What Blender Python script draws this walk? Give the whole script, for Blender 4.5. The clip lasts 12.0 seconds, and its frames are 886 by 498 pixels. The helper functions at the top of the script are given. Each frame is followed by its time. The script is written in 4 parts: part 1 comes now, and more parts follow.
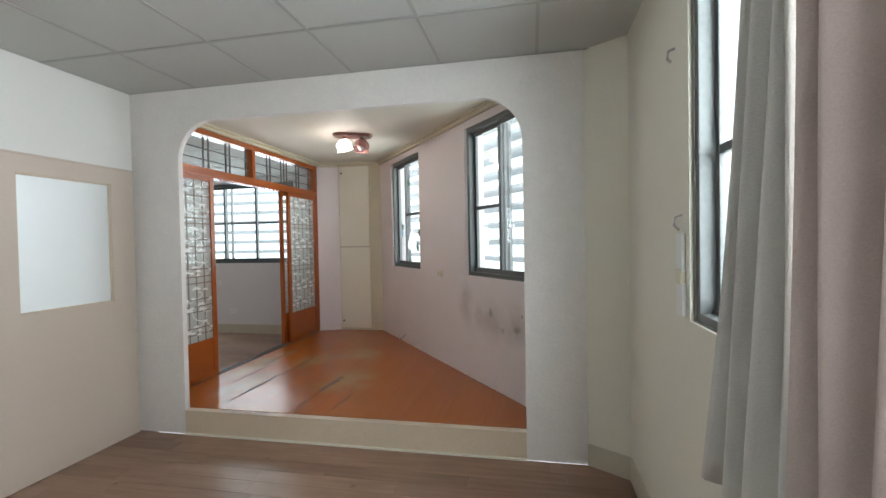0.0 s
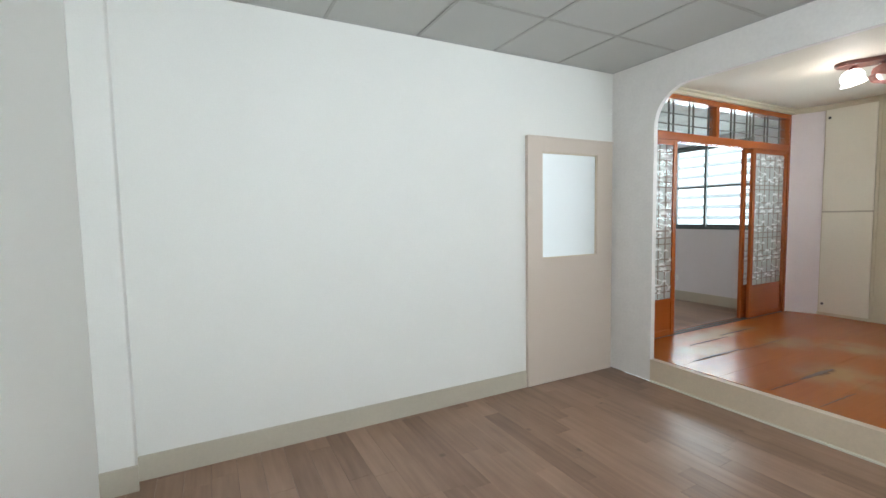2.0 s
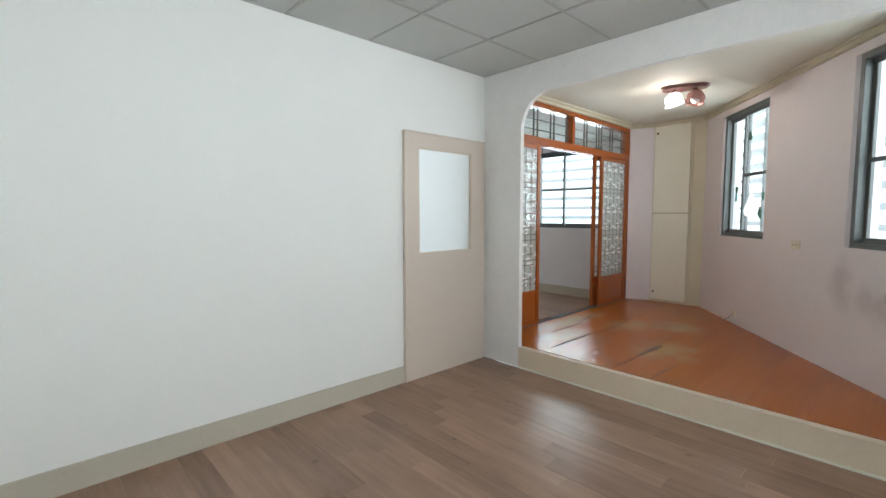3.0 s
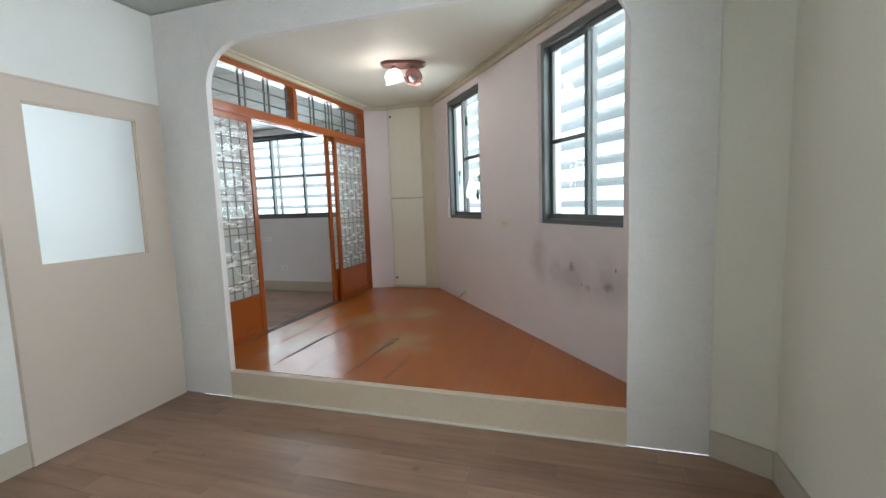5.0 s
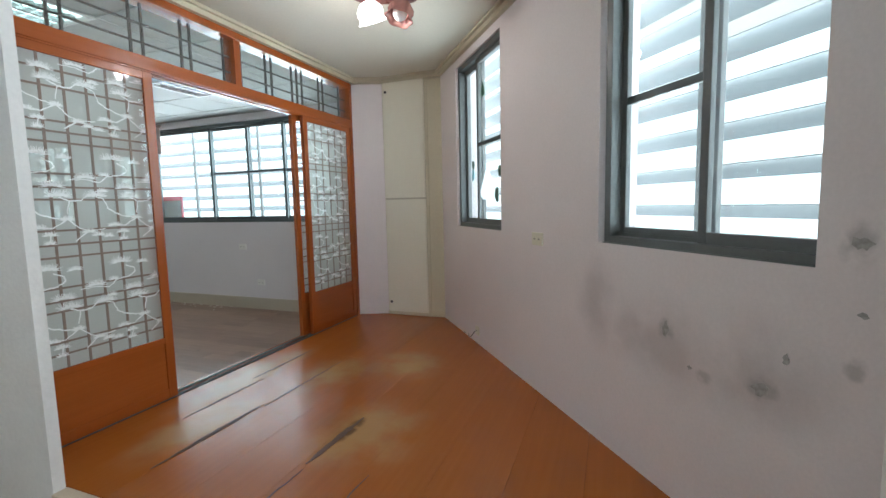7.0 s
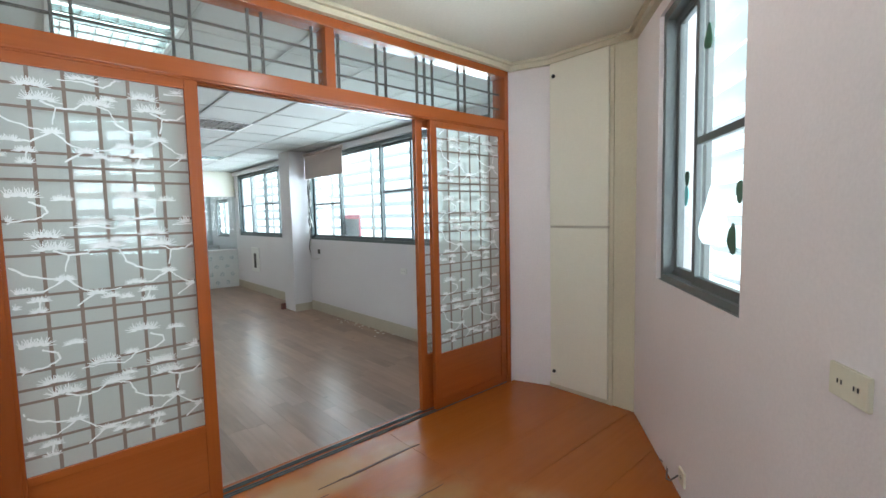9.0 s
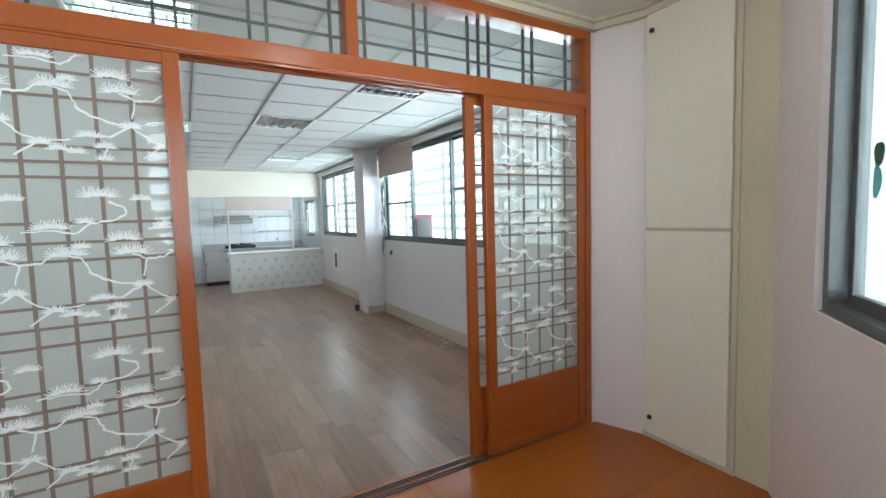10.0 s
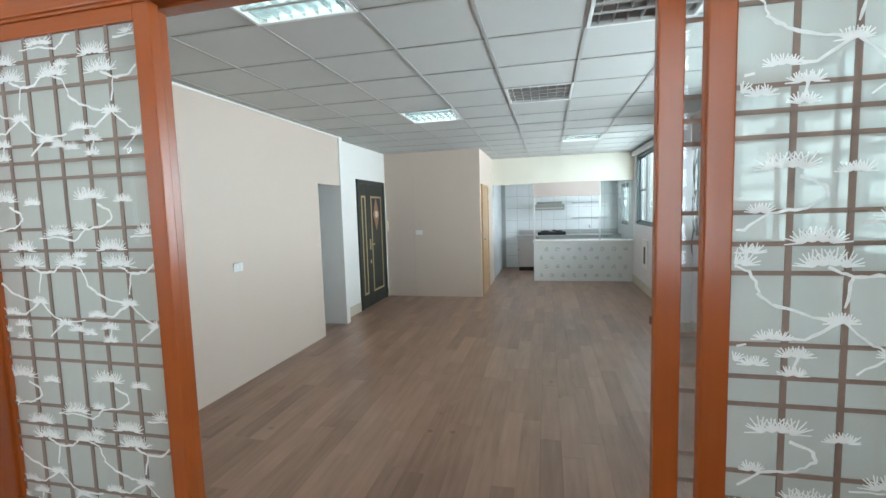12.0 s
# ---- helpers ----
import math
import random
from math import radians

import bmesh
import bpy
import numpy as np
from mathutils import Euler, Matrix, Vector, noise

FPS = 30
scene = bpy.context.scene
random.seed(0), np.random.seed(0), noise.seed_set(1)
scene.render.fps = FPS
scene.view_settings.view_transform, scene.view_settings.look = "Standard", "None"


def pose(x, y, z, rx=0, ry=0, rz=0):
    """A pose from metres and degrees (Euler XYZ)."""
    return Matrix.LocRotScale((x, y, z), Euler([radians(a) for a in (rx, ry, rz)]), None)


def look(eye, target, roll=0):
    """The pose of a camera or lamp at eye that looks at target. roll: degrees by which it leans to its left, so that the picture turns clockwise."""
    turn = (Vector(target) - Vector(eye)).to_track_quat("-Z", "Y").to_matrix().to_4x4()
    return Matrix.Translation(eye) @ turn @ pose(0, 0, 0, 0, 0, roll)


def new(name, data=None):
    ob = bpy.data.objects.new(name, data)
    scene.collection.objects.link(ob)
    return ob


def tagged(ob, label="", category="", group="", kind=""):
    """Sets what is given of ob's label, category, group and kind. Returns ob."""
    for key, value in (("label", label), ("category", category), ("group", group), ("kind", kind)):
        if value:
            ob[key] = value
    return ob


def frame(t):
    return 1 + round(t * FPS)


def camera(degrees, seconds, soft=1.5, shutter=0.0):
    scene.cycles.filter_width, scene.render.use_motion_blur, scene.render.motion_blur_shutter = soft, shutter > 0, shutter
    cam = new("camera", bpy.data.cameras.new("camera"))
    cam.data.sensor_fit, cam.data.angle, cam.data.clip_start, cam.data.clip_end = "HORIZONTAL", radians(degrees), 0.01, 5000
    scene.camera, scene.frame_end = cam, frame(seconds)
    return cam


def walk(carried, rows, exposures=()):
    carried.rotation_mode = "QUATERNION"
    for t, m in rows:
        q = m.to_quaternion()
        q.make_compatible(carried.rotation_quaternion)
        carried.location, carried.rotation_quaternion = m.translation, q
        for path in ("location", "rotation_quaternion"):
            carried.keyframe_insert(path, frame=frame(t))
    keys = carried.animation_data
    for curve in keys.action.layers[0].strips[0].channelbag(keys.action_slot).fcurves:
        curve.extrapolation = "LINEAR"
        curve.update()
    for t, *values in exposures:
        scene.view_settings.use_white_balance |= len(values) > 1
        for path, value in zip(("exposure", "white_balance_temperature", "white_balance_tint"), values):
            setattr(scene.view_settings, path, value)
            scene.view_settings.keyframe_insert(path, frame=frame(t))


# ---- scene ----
cam = camera(90.1, 12.0)
METRES, EYE, TILT, LEAN, TURN = 8.0, 1.5, 0.0, 0.0, 26.7
PATH = [
    (0, (0.135, 1.151, 1.468), (-0.258, 3.111, 1.43), -1.1),
    (0.5, (0.078, 1.068, 1.443), (-0.833, 2.847, 1.387), -1.3),
    (1, (0.005, 1.024, 1.408), (-1.276, 2.558, 1.334), -1.8),
    (1.5, (-0.075, 0.939, 1.416), (-1.682, 2.123, 1.297), -1.0),
    (2, (-0.098, 0.859, 1.417), (-1.862, 1.79, 1.274), -1.0),
    (2.5, (-0.127, 0.85, 1.392), (-1.857, 1.841, 1.242), -0.1),
    (3, (-0.124, 0.919, 1.38), (-1.579, 2.282, 1.228), -0.1),
    (3.5, (-0.039, 1.025, 1.379), (-1.035, 2.751, 1.217), -0.8),
    (5.5, (-0.185, 2.022, 1.326), (-0.784, 3.918, 1.114), -2.0),
    (6, (-0.239, 2.411, 1.332), (-0.87, 4.297, 1.12), -1.8),
    (6.5, (-0.326, 2.764, 1.328), (-1.007, 4.633, 1.126), -1.4),
    (8.5, (-0.638, 4.103, 1.384), (-1.732, 5.768, 1.208), -2.7),
    (9, (-0.71, 4.429, 1.509), (-2.194, 5.761, 1.355), -1.3),
    (9.5, (-0.831, 4.631, 1.53), (-2.489, 5.74, 1.378), -1.4),
    (10, (-1.023, 4.955, 1.509), (-2.749, 5.955, 1.36), -1.6),
    (10.5, (-1.206, 5.216, 1.503), (-3.064, 5.941, 1.356), -1.8),
    (11, (-1.454, 5.494, 1.501), (-3.394, 5.951, 1.344), -1.7),
    (11.5, (-1.654, 5.758, 1.532), (-3.643, 5.886, 1.366), -2.2),
    (12, (-1.89, 5.999, 1.544), (-3.828, 5.539, 1.367), -1.7),
]
walk(cam, [(t, look(eye, target, roll)) for t, eye, target, roll in PATH], exposures=[(0.0, -0.3, 6800, 18), (0.5, -0.15, 6700, 16), (1.5, 0.0, 6600, 15), (2.5, 0.0, 6600, 15), (3.5, -0.2, 6650, 15), (6.5, -0.17, 6300, 13), (8.5, -0.35, 6350, 12), (9.0, 0.1, 6250, 12), (12.0, 0.05, 6350, 12)])


# ---- world and light ----
world = bpy.data.worlds.new("overcast_sky")
scene.world = world
world.use_nodes = True
wn = world.node_tree
sky = wn.nodes.new("ShaderNodeTexSky")
sky.sky_type, sky.sun_disc = "NISHITA", False
sky.sun_elevation, sky.sun_rotation, sky.dust_density = radians(50), radians(20), 1.0
wn.links.new(sky.outputs[0], wn.nodes["Background"].inputs[0])
wn.nodes["Background"].inputs[1].default_value = 0.15

sun = new("sun", bpy.data.lights.new("sun", "SUN"))
sun.data.energy, sun.data.angle, sun.data.color = 1.4, radians(15), (0.90, 0.97, 1.0)
sun.matrix_world = look((4, 20, 24), (0, 0, 0))


def area(name, eye, target, w, h, watts, color=(1, 1, 1)):
    lamp = new(name, bpy.data.lights.new(name, "AREA"))
    lamp.data.shape, lamp.data.size, lamp.data.size_y = "RECTANGLE", w, h
    lamp.data.energy, lamp.data.color = watts, color
    lamp.matrix_world = look(eye, target)
    return lamp


DAY = (0.80, 0.93, 1.0)

# ---- materials ----


def mat(name, color, rough=0.6, metal=0.0, var=0.08, scale=3.0, fine=60.0, bump=0.15, spec=0.5, emit=None, coat=0.0):
    """A painted, mineral or metal surface with broad stains, fine grain and slight relief."""
    m = bpy.data.materials.new(name)
    m.use_nodes = True
    nt = m.node_tree
    b = nt.nodes["Principled BSDF"]
    tc = nt.nodes.new("ShaderNodeTexCoord")
    n1, n2 = nt.nodes.new("ShaderNodeTexNoise"), nt.nodes.new("ShaderNodeTexNoise")
    n1.inputs["Scale"].default_value, n1.inputs["Detail"].default_value = scale, 5
    n2.inputs["Scale"].default_value, n2.inputs["Detail"].default_value = fine, 3
    for n in (n1, n2):
        nt.links.new(tc.outputs["Object"], n.inputs["Vector"])
    add = nt.nodes.new("ShaderNodeMath")
    add.operation = "ADD"
    nt.links.new(n1.outputs["Fac"], add.inputs[0])
    nt.links.new(n2.outputs["Fac"], add.inputs[1])
    rng = nt.nodes.new("ShaderNodeMapRange")
    rng.inputs["From Min"].default_value, rng.inputs["From Max"].default_value = 0.6, 1.4
    rng.inputs["To Min"].default_value, rng.inputs["To Max"].default_value = 1 - var, 1 + var
    nt.links.new(add.outputs[0], rng.inputs["Value"])
    mul = nt.nodes.new("ShaderNodeVectorMath")
    mul.operation = "SCALE"
    mul.inputs[0].default_value = color
    nt.links.new(rng.outputs[0], mul.inputs["Scale"])
    nt.links.new(mul.outputs[0], b.inputs["Base Color"])
    rr = nt.nodes.new("ShaderNodeMapRange")
    rr.inputs["To Min"].default_value, rr.inputs["To Max"].default_value = max(0.02, rough - 0.08), min(1, rough + 0.08)
    nt.links.new(n1.outputs["Fac"], rr.inputs["Value"])
    nt.links.new(rr.outputs[0], b.inputs["Roughness"])
    b.inputs["Metallic"].default_value = metal
    b.inputs["Specular IOR Level"].default_value = spec
    b.inputs["Coat Weight"].default_value = coat
    if bump:
        bp = nt.nodes.new("ShaderNodeBump")
        bp.inputs["Strength"].default_value, bp.inputs["Distance"].default_value = bump, 0.004
        nt.links.new(n2.outputs["Fac"], bp.inputs["Height"])
        nt.links.new(bp.outputs[0], b.inputs["Normal"])
    if emit:
        b.inputs["Emission Color"].default_value, b.inputs["Emission Strength"].default_value = (*emit[0], 1), emit[1]
    return m


def wood(name, dark, light, rough, grain=(2.0, 30.0, 30.0), spread=0.35, coat=0.0, bump=0.1, knots=False):
    """Wood whose grain runs along the local x of the grain scale, varied from piece to piece."""
    m = bpy.data.materials.new(name)
    m.use_nodes = True
    nt = m.node_tree
    b = nt.nodes["Principled BSDF"]
    tc, info = nt.nodes.new("ShaderNodeTexCoord"), nt.nodes.new("ShaderNodeObjectInfo")
    off = nt.nodes.new("ShaderNodeVectorMath")
    off.operation = "SCALE"
    off.inputs[0].default_value = (37.0, 53.0, 71.0)
    nt.links.new(info.outputs["Random"], off.inputs["Scale"])
    add = nt.nodes.new("ShaderNodeVectorMath")
    nt.links.new(tc.outputs["Object"], add.inputs[0])
    nt.links.new(off.outputs[0], add.inputs[1])
    mp = nt.nodes.new("ShaderNodeMapping")
    mp.inputs["Scale"].default_value = grain
    nt.links.new(add.outputs[0], mp.inputs["Vector"])
    n1 = nt.nodes.new("ShaderNodeTexNoise")
    n1.inputs["Scale"].default_value, n1.inputs["Detail"].default_value, n1.inputs["Roughness"].default_value = 1.0, 4, 0.5
    nt.links.new(mp.outputs[0], n1.inputs["Vector"])
    n2 = nt.nodes.new("ShaderNodeTexNoise")
    n2.inputs["Scale"].default_value, n2.inputs["Detail"].default_value = 2.2, 3
    nt.links.new(add.outputs[0], n2.inputs["Vector"])
    mixf = nt.nodes.new("ShaderNodeMath")
    mixf.operation = "MULTIPLY_ADD"
    mixf.inputs[1].default_value = spread
    nt.links.new(info.outputs["Random"], mixf.inputs[0])
    half = nt.nodes.new("ShaderNodeMath")
    half.operation = "MULTIPLY_ADD"
    half.inputs[1].default_value, half.inputs[2].default_value = 0.5, -spread / 2
    nt.links.new(n2.outputs["Fac"], half.inputs[0])
    nt.links.new(half.outputs[0], mixf.inputs[2])
    tot = nt.nodes.new("ShaderNodeMath")
    tot.operation = "MULTIPLY_ADD"
    tot.inputs[1].default_value = 0.6
    nt.links.new(n1.outputs["Fac"], tot.inputs[0])
    nt.links.new(mixf.outputs[0], tot.inputs[2])
    ramp = nt.nodes.new("ShaderNodeValToRGB")
    ramp.color_ramp.elements[0].position, ramp.color_ramp.elements[1].position = 0.12, 0.9
    ramp.color_ramp.elements[0].color, ramp.color_ramp.elements[1].color = (*dark, 1), (*light, 1)
    nt.links.new(tot.outputs[0], ramp.inputs[0])
    last = ramp.outputs[0]
    if knots:
        vo = nt.nodes.new("ShaderNodeTexVoronoi")
        vo.inputs["Scale"].default_value = 3.2
        nt.links.new(add.outputs[0], vo.inputs["Vector"])
        kr = nt.nodes.new("ShaderNodeMapRange")
        kr.inputs["From Min"].default_value, kr.inputs["From Max"].default_value = 0.02, 0.09
        kr.inputs["To Min"].default_value, kr.inputs["To Max"].default_value = 0.5, 1.0
        nt.links.new(vo.outputs["Distance"], kr.inputs["Value"])
        ks = nt.nodes.new("ShaderNodeVectorMath")
        ks.operation = "SCALE"
        nt.links.new(last, ks.inputs[0])
        nt.links.new(kr.outputs[0], ks.inputs["Scale"])
        last = ks.outputs[0]
    nt.links.new(last, b.inputs["Base Color"])
    rr = nt.nodes.new("ShaderNodeMapRange")
    rr.inputs["To Min"].default_value, rr.inputs["To Max"].default_value = max(0.03, rough - 0.02), rough + 0.02
    nt.links.new(n1.outputs["Fac"], rr.inputs["Value"])
    nt.links.new(rr.outputs[0], b.inputs["Roughness"])
    b.inputs["Coat Weight"].default_value, b.inputs["Coat Roughness"].default_value = coat, 0.12
    bp = nt.nodes.new("ShaderNodeBump")
    bp.inputs["Strength"].default_value, bp.inputs["Distance"].default_value = bump, 0.002
    nt.links.new(n1.outputs["Fac"], bp.inputs["Height"])
    nt.links.new(bp.outputs[0], b.inputs["Normal"])
    return m


def patches(m, spots, color, strength=0.7, freq=4.0, edge=(0.25, 0.75)):
    """Blends worn or stained spots (x, y, z, rx, ry, rz in world metres), with torn outlines, into a material."""
    nt = m.node_tree
    b = nt.nodes["Principled BSDF"]
    geo = nt.nodes.new("ShaderNodeNewGeometry")
    noi = nt.nodes.new("ShaderNodeTexNoise")
    noi.inputs["Scale"].default_value, noi.inputs["Detail"].default_value = freq, 6
    nt.links.new(geo.outputs["Position"], noi.inputs["Vector"])
    total = None
    for x, y, z, rx, ry, rz in spots:
        sub = nt.nodes.new("ShaderNodeVectorMath")
        sub.operation = "SUBTRACT"
        sub.inputs[1].default_value = (x, y, z)
        nt.links.new(geo.outputs["Position"], sub.inputs[0])
        div = nt.nodes.new("ShaderNodeVectorMath")
        div.operation = "DIVIDE"
        div.inputs[1].default_value = (rx, ry, rz)
        nt.links.new(sub.outputs[0], div.inputs[0])
        ln = nt.nodes.new("ShaderNodeVectorMath")
        ln.operation = "LENGTH"
        nt.links.new(div.outputs[0], ln.inputs[0])
        fall = nt.nodes.new("ShaderNodeMapRange")
        fall.inputs["From Min"].default_value, fall.inputs["From Max"].default_value = 0.0, 1.0
        fall.inputs["To Min"].default_value, fall.inputs["To Max"].default_value = 0.75, 0.0
        nt.links.new(ln.outputs["Value"], fall.inputs["Value"])
        if total is None:
            total = fall.outputs[0]
        else:
            mx = nt.nodes.new("ShaderNodeMath")
            mx.operation = "MAXIMUM"
            nt.links.new(total, mx.inputs[0])
            nt.links.new(fall.outputs[0], mx.inputs[1])
            total = mx.outputs[0]
    mul = nt.nodes.new("ShaderNodeMath")
    mul.operation = "MULTIPLY"
    nt.links.new(total, mul.inputs[0])
    k = nt.nodes.new("ShaderNodeMath")
    k.operation = "MULTIPLY"
    k.inputs[1].default_value = 2.0
    nt.links.new(noi.outputs["Fac"], k.inputs[0])
    nt.links.new(k.outputs[0], mul.inputs[1])
    sm = nt.nodes.new("ShaderNodeMapRange")
    sm.interpolation_type = "SMOOTHSTEP"
    sm.inputs["From Min"].default_value, sm.inputs["From Max"].default_value = edge
    sm.inputs["To Max"].default_value = strength
    nt.links.new(mul.outputs[0], sm.inputs["Value"])
    mix = nt.nodes.new("ShaderNodeMix")
    mix.data_type = "RGBA"
    src = b.inputs["Base Color"].links[0].from_socket
    nt.links.new(sm.outputs[0], mix.inputs["Factor"])
    nt.links.new(src, mix.inputs["A"])
    mix.inputs["B"].default_value = (*color, 1)
    nt.links.new(mix.outputs["Result"], b.inputs["Base Color"])
    return m


def sheet_glass(name, tint, clear, gloss=0.08, rough=0.03, diffuse=(0.8, 0.85, 0.85), front=0.3):
    """Thin glass: part clear, part scattering (frosted), with a glossy skin."""
    m = bpy.data.materials.new(name)
    m.use_nodes = True
    nt = m.node_tree
    out = nt.nodes["Material Output"]
    nt.nodes.remove(nt.nodes["Principled BSDF"])
    tr, tl, df, gl = (nt.nodes.new("ShaderNodeBsdf" + k) for k in ("Transparent", "Translucent", "Diffuse", "Glossy"))
    tr.inputs[0].default_value, tl.inputs[0].default_value, df.inputs[0].default_value = (*tint, 1), (*diffuse, 1), (*diffuse, 1)
    gl.inputs["Roughness"].default_value = rough
    m1, m2, m3 = (nt.nodes.new("ShaderNodeMixShader") for _ in range(3))
    m1.inputs[0].default_value = front
    nt.links.new(tl.outputs[0], m1.inputs[1])
    nt.links.new(df.outputs[0], m1.inputs[2])
    m2.inputs[0].default_value = clear
    nt.links.new(m1.outputs[0], m2.inputs[1])
    nt.links.new(tr.outputs[0], m2.inputs[2])
    lw = nt.nodes.new("ShaderNodeLayerWeight")
    lw.inputs[0].default_value = 0.5
    pw = nt.nodes.new("ShaderNodeMath")
    pw.operation = "POWER"
    pw.inputs[1].default_value = 4.0
    nt.links.new(lw.outputs["Facing"], pw.inputs[0])
    sc = nt.nodes.new("ShaderNodeMath")
    sc.operation = "MULTIPLY_ADD"
    sc.inputs[1].default_value, sc.inputs[2].default_value = 0.5, gloss / 2
    nt.links.new(pw.outputs[0], sc.inputs[0])
    nt.links.new(sc.outputs[0], m3.inputs[0])
    nt.links.new(m2.outputs[0], m3.inputs[1])
    nt.links.new(gl.outputs[0], m3.inputs[2])
    nt.links.new(m3.outputs[0], out.inputs["Surface"])
    return m


def glow(name, color, strength):
    m = bpy.data.materials.new(name)
    m.use_nodes = True
    nt = m.node_tree
    nt.nodes.remove(nt.nodes["Principled BSDF"])
    e = nt.nodes.new("ShaderNodeEmission")
    e.inputs[0].default_value, e.inputs[1].default_value = (*color, 1), strength
    nt.links.new(e.outputs[0], nt.nodes["Material Output"].inputs["Surface"])
    return m


M_WHITE = mat("white_wall_paint", (0.80, 0.79, 0.75), 0.65, var=0.03, scale=1.2, fine=140, bump=0.08)
M_CREAM = mat("cream_wall_paint", (0.74, 0.71, 0.61), 0.6, var=0.04, scale=1.5, fine=120, bump=0.1)
M_ARCH = mat("rough_white_plaster", (0.76, 0.73, 0.70), 0.7, var=0.05, scale=9, fine=45, bump=0.5)
M_PINK = mat("pale_pink_wall_paint", (0.76, 0.69, 0.68), 0.6, var=0.05, scale=2.0, fine=90, bump=0.15)
M_FARWALL = mat("pale_lilac_wall_paint", (0.72, 0.70, 0.72), 0.6, var=0.04, scale=1.5, fine=100)
M_BEIGE = mat("beige_panel_paint", (0.62, 0.52, 0.44), 0.5, var=0.025, scale=1.2, fine=150, bump=0.05)
M_GREYWALL = mat("grey_blue_wall_paint", (0.45, 0.49, 0.52), 0.6, var=0.03)
M_SKIRT = mat("beige_skirting", (0.50, 0.45, 0.36), 0.5, var=0.05, scale=4)
M_RISER = mat("cream_step_paint", (0.64, 0.53, 0.40), 0.5, var=0.06, scale=3)
M_CEIL2 = mat("cream_ceiling_paint", (0.72, 0.69, 0.59), 0.65, var=0.04, scale=1.2)
M_COVE = mat("cream_cove_paint", (0.58, 0.52, 0.38), 0.55, var=0.06, scale=3)
M_TILE = mat("mineral_ceiling_tile", (0.53, 0.54, 0.515), 0.9, var=0.04, scale=2.5, fine=220, bump=0.3)
M_TBAR = mat("painted_ceiling_bar", (0.41, 0.41, 0.385), 0.5, var=0.06)
M_PLANK = wood("brown_vinyl_plank", (0.135, 0.071, 0.043), (0.385, 0.235, 0.162), 0.29, grain=(2.2, 26, 26), spread=0.32, knots=True)
M_GAP = mat("dark_floor_joint", (0.035, 0.022, 0.016), 0.8, var=0.2)
M_ORANGE = wood("orange_varnished_board", (0.33, 0.086, 0.012), (0.42, 0.125, 0.022), 0.24, grain=(45, 1.0, 45), spread=0.12, coat=0.0, bump=0.0)
M_ORANGE.node_tree.nodes["Principled BSDF"].inputs["Specular IOR Level"].default_value = 0.32
patches(M_ORANGE, [(-1.55, 4.95, 0.19, 0.42, 0.55, 0.5), (-1.80, 5.87, 0.19, 0.45, 0.42, 0.5), (-2.2, 5.6, 0.19, 0.35, 0.5, 0.5)], (0.43, 0.26, 0.10), 0.7, 4.5, (0.12, 0.7))
patches(M_ORANGE, [(-2.72, 5.4, 0.19, 0.22, 1.1, 0.5), (-2.45, 4.75, 0.19, 0.3, 0.6, 0.5)], (0.46, 0.28, 0.13), 0.8, 3.5, (0.1, 0.65))
patches(M_ORANGE, [(-1.655, 4.95, 0.19, 0.07, 0.22, 0.3)], (0.12, 0.058, 0.024), 0.85, 14, (0.25, 0.6))
M_SCAR = mat("dark_torn_veneer", (0.11, 0.05, 0.022), 0.7, var=0.3, scale=20)
M_FRAME = wood("orange_varnished_timber", (0.29, 0.060, 0.010), (0.38, 0.092, 0.018), 0.26, grain=(60, 60, 1.5), spread=0.10, coat=0.1, bump=0.0)
M_FRAMEH = wood("orange_varnished_rail", (0.30, 0.064, 0.011), (0.40, 0.098, 0.019), 0.26, grain=(60, 1.5, 60), spread=0.10, coat=0.1, bump=0.0)
M_LATTICE = mat("brown_lattice_bar", (0.235, 0.17, 0.135), 0.5, var=0.15)
M_DARKBAR = mat("dark_transom_bar", (0.045, 0.03, 0.022), 0.5, var=0.15)
M_FROST = sheet_glass("frosted_door_glass", (0.93, 0.97, 0.95), 0.25, rough=0.06, diffuse=(0.76, 0.765, 0.73), front=0.34)
M_DOORGLASS = sheet_glass("milky_door_glass", (0.9, 0.95, 0.97), 0.05, rough=0.2, diffuse=(0.92, 0.95, 0.95))
M_CLEAR = sheet_glass("window_glass", (0.95, 0.98, 0.97), 0.96, rough=0.02)
M_PINE = mat("white_etched_pattern", (0.86, 0.87, 0.86), 0.6, var=0.05, scale=40)
M_ALU = mat("grey_aluminium", (0.13, 0.14, 0.137), 0.42, metal=0.35, var=0.1, scale=8)
M_ALUDK = mat("dark_grey_aluminium", (0.085, 0.105, 0.105), 0.4, metal=0.3, var=0.1, scale=8)
# shade of the slats' undersides put into the colour: grey against bright sky
M_LOUVRE = mat("shaded_grey_louvre", (0.27, 0.30, 0.31), 0.5, var=0.10, scale=6)
M_CUP = mat("cream_cupboard_paint", (0.76, 0.72, 0.60), 0.45, var=0.025, scale=1.5, bump=0.05)
M_KNOB = mat("black_knob", (0.015, 0.013, 0.012), 0.35)
M_PLATE = mat("ivory_plastic_plate", (0.70, 0.66, 0.52), 0.4, var=0.04)
M_PLATEW = mat("white_plastic_plate", (0.78, 0.78, 0.76), 0.4, var=0.04)
M_SLOT = mat("dark_socket_slot", (0.05, 0.045, 0.04), 0.5)
M_CURTAINP = mat("pale_lilac_curtain_cloth", (0.70, 0.66, 0.67), 0.9, var=0.06, scale=4, fine=260, bump=0.3)
